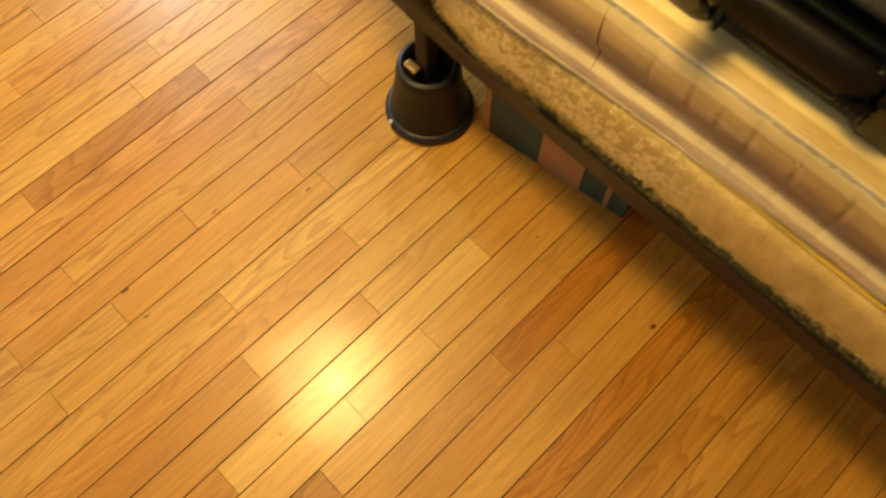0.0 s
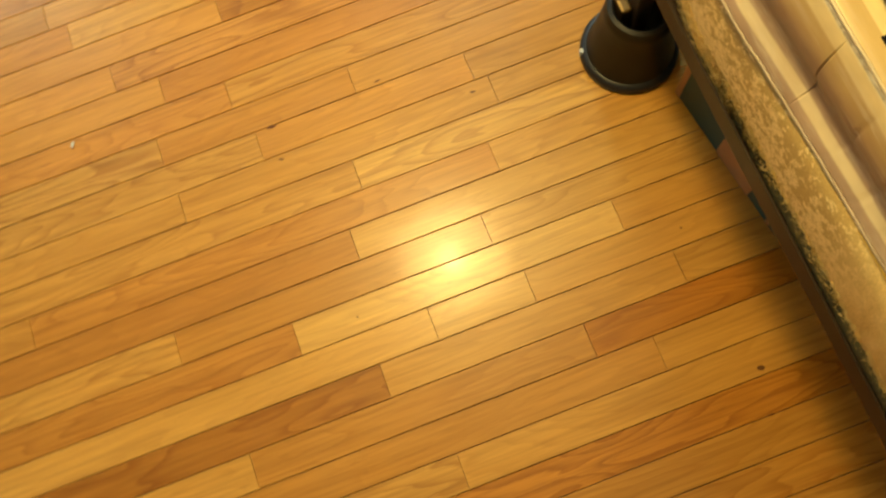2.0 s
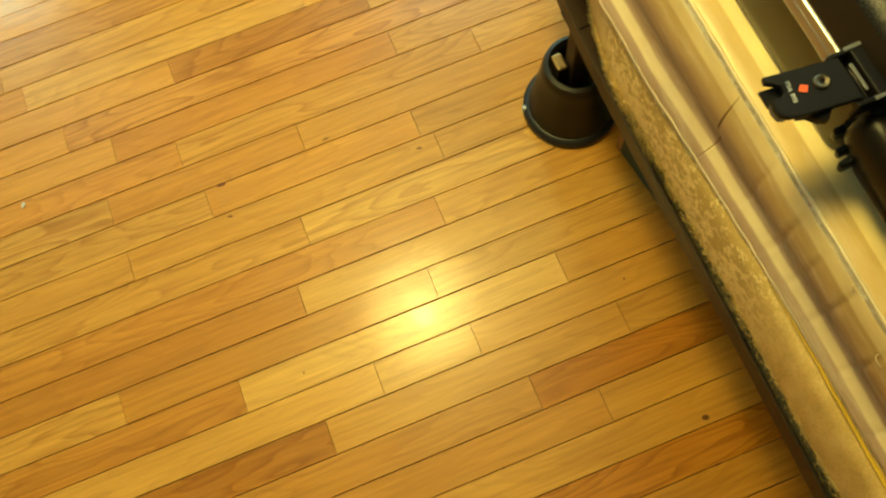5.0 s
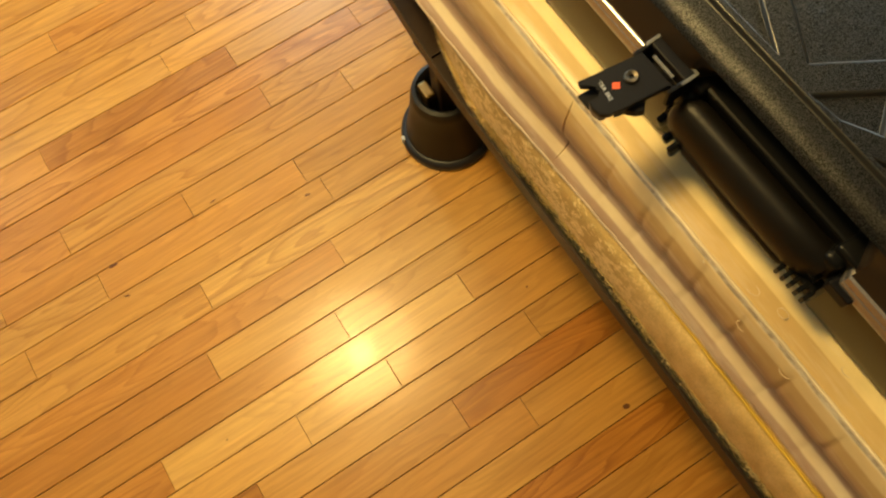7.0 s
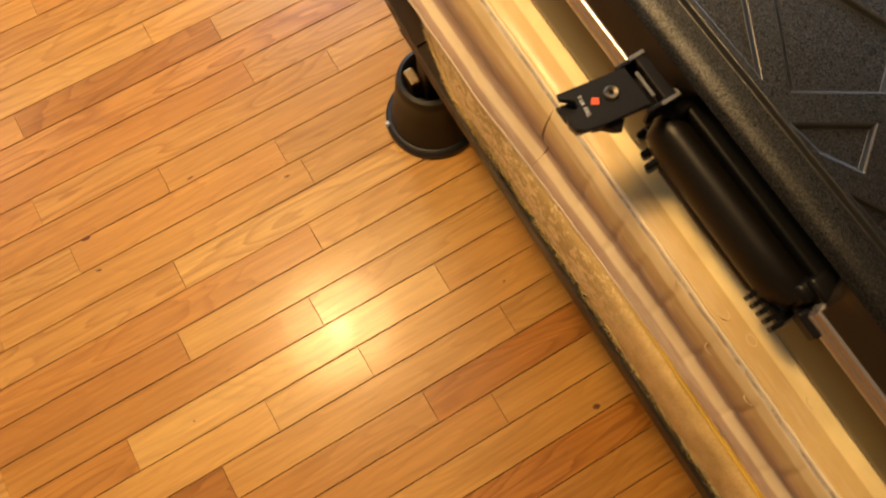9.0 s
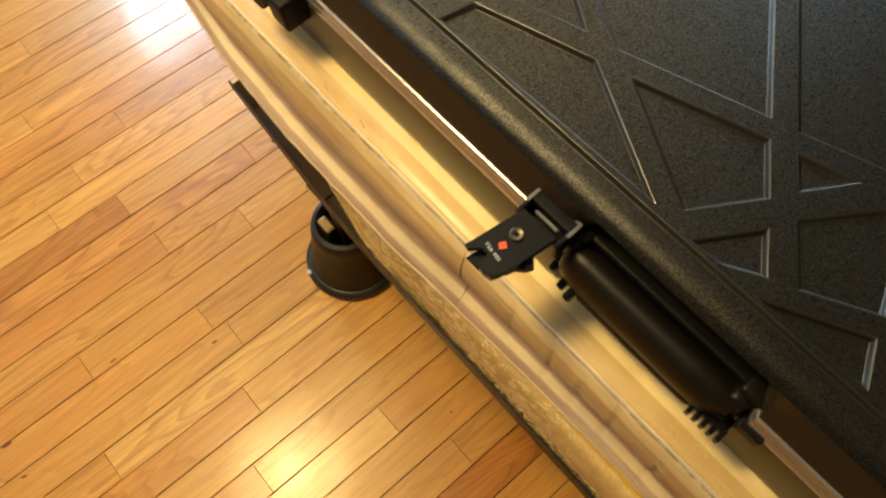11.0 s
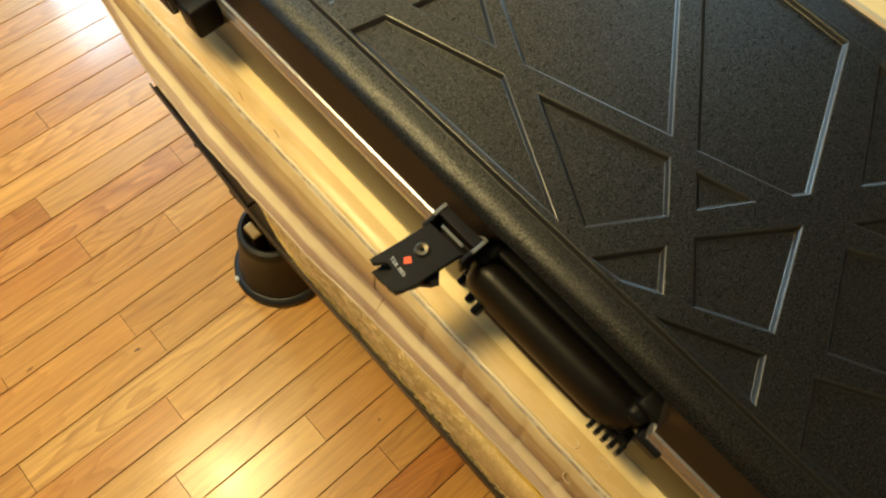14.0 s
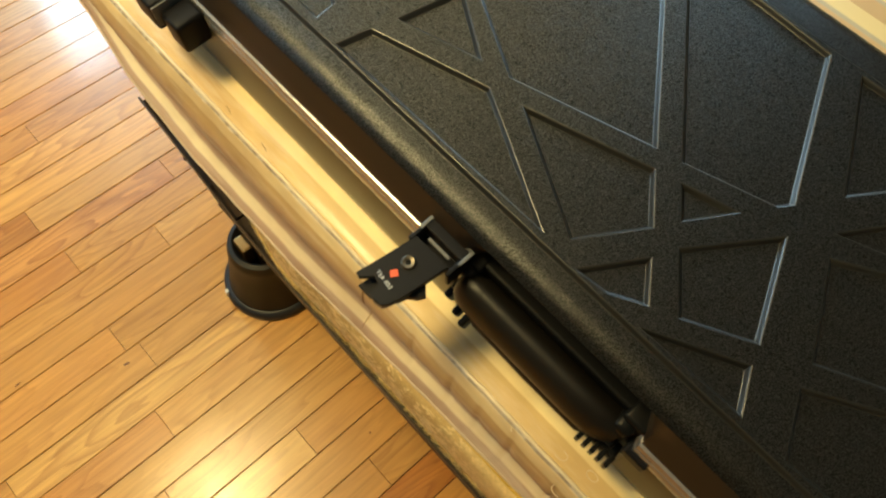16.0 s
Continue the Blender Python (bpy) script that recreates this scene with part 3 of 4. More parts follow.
def ticking():
    """Tan ticking with lengthwise stripes, glossy as under a clear film."""
    m = material("striped_tan_ticking", 0.55, coat=0.22, coat_rough=0.2)
    uv = node(m, "UVMap").outputs["UV"]
    sep = node(m, "SeparateXYZ")
    link(m, uv, sep.inputs["Vector"])
    tc = node(m, "TexCoord").outputs["Object"]
    wave = math_node(m, "MULTIPLY", math_node(m, "SUBTRACT", noise_at(m, tc, 9.0, 3.0, 0.5, (1, 1, 1)), 0.5), 0.003)
    v = math_node(m, "ADD", sep.outputs["Y"], wave)
    length = ARC[-1]
    # woven stripes; deep also holds the fold's shade, the pale edge a highlight
    cream, tan, mauve, deep, grey = (0.74, 0.62, 0.42), (0.54, 0.385, 0.195), (0.45, 0.32, 0.24), (0.37, 0.25, 0.18), (0.29, 0.245, 0.20)
    top_tan, top_cream = (0.64, 0.455, 0.205), (0.86, 0.70, 0.37)
    stops = [(0.0, mauve), (0.0125, mauve), (0.0145, cream), (0.0240, cream), (0.0262, mauve), (0.0330, deep), (0.0690, deep), (0.0770, (0.48, 0.335, 0.20)), (0.0880, tan), (0.0965, tan),
             (0.0995, (0.76, 0.62, 0.36)), (0.1128, (0.76, 0.62, 0.36)), (0.1142, grey), (0.1160, grey), (0.1172, cream), (0.1215, top_tan), (0.1392, top_tan), (0.1404, top_cream), (0.1728, top_cream), (0.1740, tan)]
    col = ramp(m, math_node(m, "DIVIDE", v, length), [(p / length, c) for p, c in stops]).outputs["Color"]
    cloud = noise_at(m, tc, 20.0, 5.0, 0.6, (1, 0.35, 1))
    col = mix(m, 0.5, col, mix(m, 1.0, col, ramp(m, cloud, [(0.3, (0.62, 0.59, 0.57)), (0.7, (1.22, 1.21, 1.18))]).outputs["Color"], "MULTIPLY"))
    stain = ramp(m, noise_at(m, tc, 9.0, 4.0, 0.6, (1, 0.6, 1)), [(0.42, (1, 1, 1)), (0.62, (0.80, 0.74, 0.70))]).outputs["Color"]
    col = mix(m, 0.8, col, mix(m, 1.0, col, stain, "MULTIPLY"))
    # the stitched tape beside the upper seam, its white thread broken
    tape = ramp(m, math_node(m, "DIVIDE", v, length), [(0.1105 / length, (0, 0, 0)), (0.1125 / length, (1, 1, 1)), (0.1165 / length, (1, 1, 1)), (0.1180 / length, (0, 0, 0))]).outputs["Color"]
    broken = ramp(m, noise_at(m, tc, 85.0, 4.0, 0.65), [(0.42, (0, 0, 0)), (0.60, (1, 1, 1))]).outputs["Color"]
    col = mix(m, math_node(m, "MULTIPLY", math_node(m, "MULTIPLY", tape, broken), 0.55), col, (0.74, 0.67, 0.55))
    # pale lengthwise glare of the clear film, painted into the colour
    film_glare = ramp(m, noise_at(m, tc, 60.0, 4.0, 0.7, (1, 0.10, 1)), [(0.52, (0, 0, 0)), (0.66, (1, 1, 1))]).outputs["Color"]
    col = mix(m, math_node(m, "MULTIPLY", film_glare, 0.32), col, (0.70, 0.60, 0.47))
    link(m, col, bsdf(m).inputs["Base Color"])
    weave = noise_at(m, tc, 240.0, 3.0, 0.6)
    crumple = noise_at(m, tc, 32.0, 4.0, 0.6, (1, 0.35, 1))
    bump(m, math_node(m, "ADD", math_node(m, "MULTIPLY", weave, 0.10), crumple), 0.36, 0.0025)
    return m


TICKING = ticking()


def top_ticking():
    m = material("striped_tan_top", 0.5, coat=0.3, coat_rough=0.25)
    tc = node(m, "TexCoord").outputs["Object"]
    sep = node(m, "SeparateXYZ")
    link(m, tc, sep.inputs["Vector"])
    f = math_node(m, "FRACT", math_node(m, "DIVIDE", sep.outputs["X"], 0.052))
    col = ramp(m, f, [(0.0, (0.50, 0.335, 0.165)), (0.42, (0.51, 0.345, 0.17)), (0.46, (0.42, 0.36, 0.25)), (0.54, (0.42, 0.36, 0.25)), (0.58, (0.70, 0.56, 0.28)), (0.95, (0.68, 0.54, 0.27))]).outputs["Color"]
    link(m, col, bsdf(m).inputs["Base Color"])
    bump(m, noise_at(m, tc, 40.0, 4.0, 0.6, (1, 0.35, 1)), 0.3, 0.002)
    return m


TOP_TICKING = top_ticking()
mattress = thing("mattress", settle((0.95, -0.35, 0.416)), "thin mattress in glossy striped tan ticking on a box spring", "mattress")


def side_at(y):
    """The outer section of the mattress at y."""
    out = []
    for k, (px, pz) in enumerate(SIDE):
        w = 1 - smoothstep(ARC[16], ARC[21], ARC[k])
        low = 1 - smoothstep(0.0, ARC[18], ARC[k])
        dx = float(np.interp(y, SWAY_Y, SWAY_X)) * (max(low, 0.25 * smoothstep(0.1, 0.3, y)))
        dz = 0
        for wy, depth, width in WRINKLES:
            at = wy + (0.010 * (ARC[k] / 0.11 - 0.5) if depth > 0.003 else 0.018 * ((ARC[k] / 0.11 - 0.5) ** 2))
            q = (y - at) / width
            if abs(q) < 4:
                g = depth * math.exp(-q * q) - 0.22 * depth * math.exp(-((q - 1.8) / 1.4) ** 2)
                held = math.sin(math.pi * min(1.0, ARC[k] / ARC[18]))
                dx += g * w * 0.9 * held
                dz -= g * w * 0.5 * held
        dx += w * 0.0009 * noise.noise((y * 11, ARC[k] * 25, 1.7)) + w * 0.0007 * noise.noise((y * 45, ARC[k] * 60, 9.1))
        dz += 0.0010 * noise.noise((y * 8, 3.3, ARC[k] * 14))
        if 17 <= k <= 19:
            dz += 0.0004 * noise.noise((y * 160, 7.7, ARC[k] * 300))
        out.append((px + dx, y, pz + dz))
    return out


ys = {round(BED_Y0 + 0.008 * k, 4) for k in range(int((BED_Y1 - BED_Y0) / 0.008) + 1)}
for wy, depth, width in WRINKLES:
    ys |= {round(wy + 0.0005 * k, 4) for k in range(-28, 29)} if depth > 0.003 else {round(wy + 0.003 * k, 4) for k in range(-6, 7)}
ys = sorted(ys)
mb = bmesh.new()
uvl = mb.loops.layers.uv.new("UVMap")
rows = [[mb.verts.new(p) for p in side_at(y)] for y in ys]
for i in range(len(rows) - 1):
    for j in range(len(SIDE) - 1):
        f = mb.faces.new((rows[i][j], rows[i + 1][j], rows[i + 1][j + 1], rows[i][j + 1]))
        for lp, (a, b) in zip(f.loops, ((i, j), (i + 1, j), (i + 1, j + 1), (i, j + 1))):
            lp[uvl].uv = (ys[a], ARC[b])
bmesh.ops.recalc_face_normals(mb, faces=mb.faces)
part("side_border", mb, TICKING, mattress, "glossy striped tan border with creases", smooth=60)
body, rows = bmesh.new(), []
for px in (0.39, 0.40, 0.45, 0.52, 0.60, 0.68, 0.75, 0.82, 1.0, 1.3, 1.60, BED_X1):
    dip = 0.010 if px in (0.39, BED_X1) else 0.0
    rows.append([body.verts.new(p) for p in ((px, BED_Y0, 0.4175), (px, BED_Y0, 0.5138), (px, BED_Y0 + 0.012, 0.5238 - dip), (px, BED_Y1 - 0.012, 0.5238 - dip), (px, BED_Y1, 0.5138), (px, BED_Y1, 0.4175))])
grid_faces(body, rows, close_cols=True)
body.faces.new(rows[0][::-1])
body.faces.new(rows[-1])
bmesh.ops.recalc_face_normals(body, faces=body.faces)
part("body", body, TOP_TICKING, mattress, smooth=50)
part("inner_body", box(0.315, 0.405, BED_Y0 + 0.01, 0.40, 0.4175, 0.505), TOP_TICKING, mattress)


def cord(arc, out, lift, radius, y0, y1, step=0.006):
    k = min(range(len(ARC)), key=lambda q: abs(ARC[q] - arc))
    pts = []
    n = int((y1 - y0) / step)
    for i in range(n + 1):
        p = side_at(y0 + (y1 - y0) * i / n)[k]
        pts.append((p[0] - out + 0.0003 * noise.noise((p[1] * 30, 2.2, 0)), p[1], p[2] + lift + 0.0003 * noise.noise((p[1] * 25, 8.8, 0))))
    return pts


seam = cord(0.0, 0.0015, -0.0005, 0.002, -0.52, 0.45)
part("piping", tube(seam, [0.0004 + 0.0016 * smoothstep(-0.50, -0.30, p[1]) for p in seam], 8), SEAM, mattress, "cream piping along the lower seam", smooth=60)
for arc, lift in ((ARC[19], 0.0010),):
    run = cord(arc, 0.0, lift, 0.0015, BED_Y0 + 0.02, 0.45, 0.003)
    part("top_piping", tube(run, [0.0018 + 0.0004 * noise.noise((p[1] * 90, arc * 900, 3)) for p in run], 10), PIPING, mattress, "worn cream piping along the upper seam", smooth=60)
low = cord(0.0, 0.0045, -0.0015, 0.002, -1.2, -0.34)
part("yellow_cord", tube(low, [0.0019 * smoothstep(-0.34, -0.48, p[1]) + 0.0003 for p in low], 8), CORD, mattress, "yellow cord under the piping", smooth=60)

for cx, cy, cz, r0, turns, spin in ((0.307, -0.445, 0.5005, 0.0045, 0.55, 0.3), (0.309, -0.495, 0.505, 0.0040, 0.45, 1.9), (0.328, -0.425, 0.5225, 0.0045, 0.6, 2.6),
                                    (0.334, -0.455, 0.5228, 0.0040, 1.2, 0.6), (0.343, -0.52, 0.5235, 0.0035, 0.5, 1.2), (0.3135, -0.385, 0.5145, 0.0030, 0.4, 0.2)):
    curl = [(cx + r0 * (1 - 0.3 * q / 12) * math.cos(spin + turns * 2 * math.pi * q / 12), cy + r0 * 1.4 * math.sin(spin + turns * 2 * math.pi * q / 12), cz + 0.0006 + 0.0001 * q) for q in range(13)]
    part("loose_thread", tube(curl, 0.00032, 5), PIPING, mattress, "curled loose thread", smooth=60)
for ty in (-0.02, 0.04):
    part("loose_thread", tube([(0.324, ty, 0.5222), (0.3255, ty + 0.004, 0.5234), (0.3265, ty + 0.010, 0.5238)], 0.00025, 5), IRON, mattress, "short dark loose thread")

# ---- hard case ----
CX0, CX1, CY0, CY1 = 0.353, 0.762, -1.02, 0.30
CASE_Z = 0.5242
case = thing("hard_case", settle(((CX0 + CX1) / 2, (CY0 + CY1) / 2, CASE_Z)), "black moulded hard case with aluminium rim lying on the mattress", "instrument case")


def outline(inset, notch=0.0, radius=0.055):
    """A rounded rectangle, with a shallow recess behind the handle."""
    x0, x1, y0, y1 = CX0 + inset, CX1 - inset, CY0 + inset, CY1 - inset
    r = max(0.01, radius - inset)
    pts = []
    for cx, cy, a0 in ((x1 - r, y1 - r, 0), (x0 + r, y1 - r, 90), (x0 + r, y0 + r, 180), (x1 - r, y0 + r, 270)):
        pts += [(cx + r * math.cos(radians(a0 + 9 * k)), cy + r * math.sin(radians(a0 + 9 * k))) for k in range(11)]
        if a0 == 90:
            top, bottom = y1 - r, y0 + r
            for k in range(1, 66):
                y = top + (bottom - top) * k / 66
                dip = smoothstep(-0.268, -0.284, y) * smoothstep(-0.466, -0.450, y)
                pts.append((x0 + notch * dip, y))
    return pts


def ring_shell(levels, bm=None):
    bm = bm or bmesh.new()
    rows = [[bm.verts.new((x, y, z)) for x, y in outline(i, n)] for i, z, n in levels]
    grid_faces(bm, rows, close_cols=True)
    return bm, rows


def within(p, loop):
    """Whether a plan point lies inside a loop of vertices."""
    inside = False
    for a, b in zip(loop, loop[1:] + loop[:1]):
        if (a.co.y > p.y) != (b.co.y > p.y) and p.x < (b.co.x - a.co.x) * (p.y - a.co.y) / (b.co.y - a.co.y) + a.co.x:
            inside = not inside
    return inside


def fill(bm, loops):
    """Fills the first loop of vertices, leaving the others as holes."""
    flat = [v for lp in loops for v in lp]
    edges, start = [], 0
    for lp in loops:
        edges += [(start + k, start + (k + 1) % len(lp)) for k in range(len(lp))]
        start += len(lp)
    _, _, tris, origin, _, _ = geometry.delaunay_2d_cdt([v.co.to_2d() for v in flat], edges, [], 0, 1e-7)
    for tri in tris:
        if not all(origin[i] for i in tri):
            continue
        corners = [flat[origin[i][0]] for i in tri]
        mid = sum((v.co.to_2d() for v in corners), Vector((0, 0))) / 3
        if within(mid, loops[0]) and not any(within(mid, lp) for lp in loops[1:]):
            bm.faces.new(corners)


def inset_poly(pts, d):
    """A polygon moved inwards by d on every side."""
    area = sum(a[0] * b[1] - b[0] * a[1] for a, b in zip(pts, pts[1:] + pts[:1]))
    s = 1 if area > 0 else -1
    out = []
    for i, p in enumerate(pts):
        a, b = Vector(pts[i - 1]), Vector(pts[(i + 1) % len(pts)])
        p = Vector(p)
        e1, e2 = (p - a).normalized(), (b - p).normalized()
        n1, n2 = Vector((-e1.y, e1.x)) * s, Vector((-e2.y, e2.x)) * s
        n = (n1 + n2).normalized()
        out.append(tuple(p + n * (d / max(0.35, n.dot(n1)))))
    return out


LID_Z, RIB = 0.6415, 0.0042
PANELS = [
    [(0.402, -0.056), (0.435, -0.065), (0.467, -0.182), (0.406, -0.306)],
    [(0.408, -0.021), (0.430, -0.020), (0.446, 0.020), (0.500, 0.110), (0.408, 0.150)],
    [(0.459, -0.073), (0.482, -0.156), (0.522, -0.088)],
    [(0.487, -0.186), (0.525, -0.318), (0.702, -0.174), (0.704, 0.020), (0.600, 0.010), (0.530, -0.102)],
    [(0.475, -0.214), (0.509, -0.330), (0.470, -0.363), (0.417, -0.326)],
    [(0.402, -0.346), (0.450, -0.379), (0.420, -0.403), (0.405, -0.375)],
    [(0.403, -0.410), (0.439, -0.484), (0.406, -0.502)],
    [(0.515, -0.353), (0.527, -0.400), (0.490, -0.375)],
    [(0.471, -0.389), (0.538, -0.439), (0.456, -0.478), (0.429, -0.425)],
    [(0.530, -0.341), (0.553, -0.418), (0.564, -0.426), (0.701, -0.359), (0.704, -0.280), (0.703, -0.199)],
    [(0.702, -0.391), (0.598, -0.449), (0.659, -0.494), (0.704, -0.470)],
    [(0.567, -0.463), (0.655, -0.524), (0.597, -0.546)],
    [(0.547, -0.473), (0.598, -0.562), (0.521, -0.616), (0.472, -0.513)],
    [(0.452, -0.518), (0.519, -0.637), (0.409, -0.681), (0.404, -0.542)],
    [(0.704, -0.520), (0.640, -0.560), (0.560, -0.650), (0.600, -0.780), (0.704, -0.720)],
    [(0.408, -0.710), (0.530, -0.660), (0.570, -0.800), (0.408, -0.900)],
    [(0.520, 0.090), (0.600, 0.050), (0.704, 0.060), (0.704, 0.200), (0.430, 0.200)],
]
flank, rows = ring_shell([(0.0004, 0.6048, 0.034), (0.0012, 0.608, 0.034), (0.006, 0.616, 0.026), (0.0105, 0.626, 0.012), (0.0145, 0.6328, 0.0)])
bmesh.ops.recalc_face_normals(flank, faces=flank.faces)
part("lid_flank", flank, FLANK_BLACK, case, "smooth dark flank of the lid", smooth=50)
lid, rows = ring_shell([(0.0145, 0.6328, 0.0), (0.0185, 0.637, 0.0), (0.0245, 0.640, 0.0), (0.032, LID_Z, 0.0)])
field = [(0.3975, 0.235), (0.3975, -0.955), (0.7085, -0.955), (0.7085, 0.235)]
holes = []


def rib_wall(pts, sign):
    """A rounded step from the rib's top down to the flat; sign 1 steps inwards, -1 outwards."""
    loops = [[lid.verts.new((x, y, LID_Z + RIB * h)) for x, y in inset_poly(pts, sign * d)]
             for d, h in ((-0.0010, 1.0), (-0.0003, 0.955), (0.0003, 0.84), (0.0015, 0.36), (0.0021, 0.09), (0.0030, 0.0))]
    first_face = len(lid.faces)
    grid_faces(lid, loops, close_cols=True)
    lid.faces.ensure_lookup_table()
    for q in range(first_face, len(lid.faces)):
        lid.faces[q].material_index = 1
    for lp in (loops[0], loops[-1]):
        for a, b in zip(lp, lp[1:] + lp[:1]):
            lid.edges.get((a, b)).smooth = False
    for k in range(len(pts)):
        for a, b in zip(loops, loops[1:]):
            lid.edges.get((a[k], b[k])).smooth = False
    return loops


for pts in PANELS:
    loops = rib_wall(pts, 1)
    holes.append(loops[0])
    lid.faces.new(loops[-1])
edge = rib_wall(inset_poly(field, 0.0014), -1)
fill(lid, [edge[0], *holes])
fill(lid, [rows[-1], edge[-1]])
bmesh.ops.recalc_face_normals(lid, faces=lid.faces)
part("lid", lid, SHELL, case, "pebbled black lid with a raised angular rib pattern", smooth=70).data.materials.append(RIB_WALL)

tray, rows = ring_shell([(-0.003, 0.5852, 0.034), (-0.0045, 0.580, 0.034), (-0.0070, 0.565, 0.034), (-0.0098, 0.540, 0.020), (-0.0104, 0.531, 0.014), (-0.0085, 0.5262, 0.010), (0.002, CASE_Z, 0.0)])
tray.faces.new(rows[-1])
tray.faces.new(rows[0][::-1])
bmesh.ops.recalc_face_normals(tray, faces=tray.faces)
part("tray", tray, TRAY_BLACK, case, "smooth black lower shell", smooth=40)

rim, rows = ring_shell([(0.006, 0.5850, 0.034), (-0.0042, 0.5850, 0.034), (-0.0049, 0.5854, 0.034), (-0.0050, 0.5860, 0.034), (-0.0038, 0.5955, 0.034), (-0.0035, 0.5959, 0.034), (-0.0031, 0.5961, 0.034),
                        (-0.0030, 0.5972, 0.034), (-0.0033, 0.5975, 0.034), (-0.0026, 0.6034, 0.034), (-0.0021, 0.6044, 0.034), (-0.0011, 0.6049, 0.034), (0.0008, 0.6050, 0.034), (0.006, 0.6050, 0.034)])
bmesh.ops.recalc_face_normals(rim, faces=rim.faces)
part("rim", rim, ALUMINIUM, case, "polished aluminium rim", smooth=30)

# handle: a hollow-backed grip between two knuckles, with hooks and a comb below them
grip = [(-0.2755, 0.0080), (-0.2775, 0.0122), (-0.2815, 0.0152), (-0.287, 0.0168), (-0.294, 0.0177), (-0.30, 0.0178), (-0.33, 0.0179), (-0.37, 0.0180), (-0.41, 0.0179), (-0.432, 0.0176), (-0.440, 0.0170), (-0.450, 0.0150)]
handle = part("handle", tube([(0.3512 + 0.006 * smoothstep(-0.43, -0.45, gy), gy, 0.578 - 0.004 * smoothstep(-0.43, -0.45, gy)) for gy, _ in grip], [r for _, r in grip], 28, squash=1.45),
              HANDLE_BLACK, case, "black plastic carrying handle", smooth=50)
# near-black bar added below the grip for the shade of its hollow
part("lower_lip", tube([(0.3475, -0.298, 0.566), (0.3455, -0.308, 0.563), (0.3452, -0.37, 0.562), (0.3455, -0.428, 0.563), (0.3480, -0.440, 0.566)], [0.0085, 0.0122, 0.0125, 0.0122, 0.0090], 20),
     SMOOTH_BLACK, handle, "near-black bar for the shade in the hollow underside", smooth=60)
for y0, y1 in ((-0.287, -0.268), (-0.462, -0.444)):
    part("knuckle", box(0.349, 0.385, y0, y1, 0.556, 0.602, 0.006, 3), SMOOTH_BLACK, handle, smooth=50)
    part("pivot", tube([(0.342, (y0 + y1) / 2, 0.572), (0.352, (y0 + y1) / 2, 0.574)], 0.0065, 14), SMOOTH_BLACK, handle, smooth=50)
for hy, reach, low_z in ((-0.273, 0.333, 0.550), (-0.289, 0.327, 0.556), (-0.300, 0.3235, 0.553), (-0.428, 0.334, 0.554)):
    finger = box(reach, 0.352, hy - 0.0032, hy + 0.0032, low_z, 0.572, 0.0025, 3)
    bmesh.ops.transform(finger, matrix=Matrix.Translation((0.350, hy, 0.572)) @ Matrix.Rotation(radians(-14), 4, "Y") @ Matrix.Translation((-0.350, -hy, -0.572)), verts=finger.verts)
    part("hook", finger, SMOOTH_BLACK, handle, smooth=60)
part("comb_back", box(0.337, 0.352, -0.466, -0.432, 0.557, 0.568, 0.002), SMOOTH_BLACK, handle)
for yy in (-0.4350, -0.4425, -0.4500, -0.4575, -0.4650):
    part("tooth", box(0.3290, 0.340, yy - 0.0021, yy + 0.0021, 0.5575, 0.5690, 0.001), SMOOTH_BLACK, handle)
part("hinge_plate", box(0.344, 0.362, -0.487, -0.464, 0.574, 0.590, 0.002), LATCH_BLACK, handle)


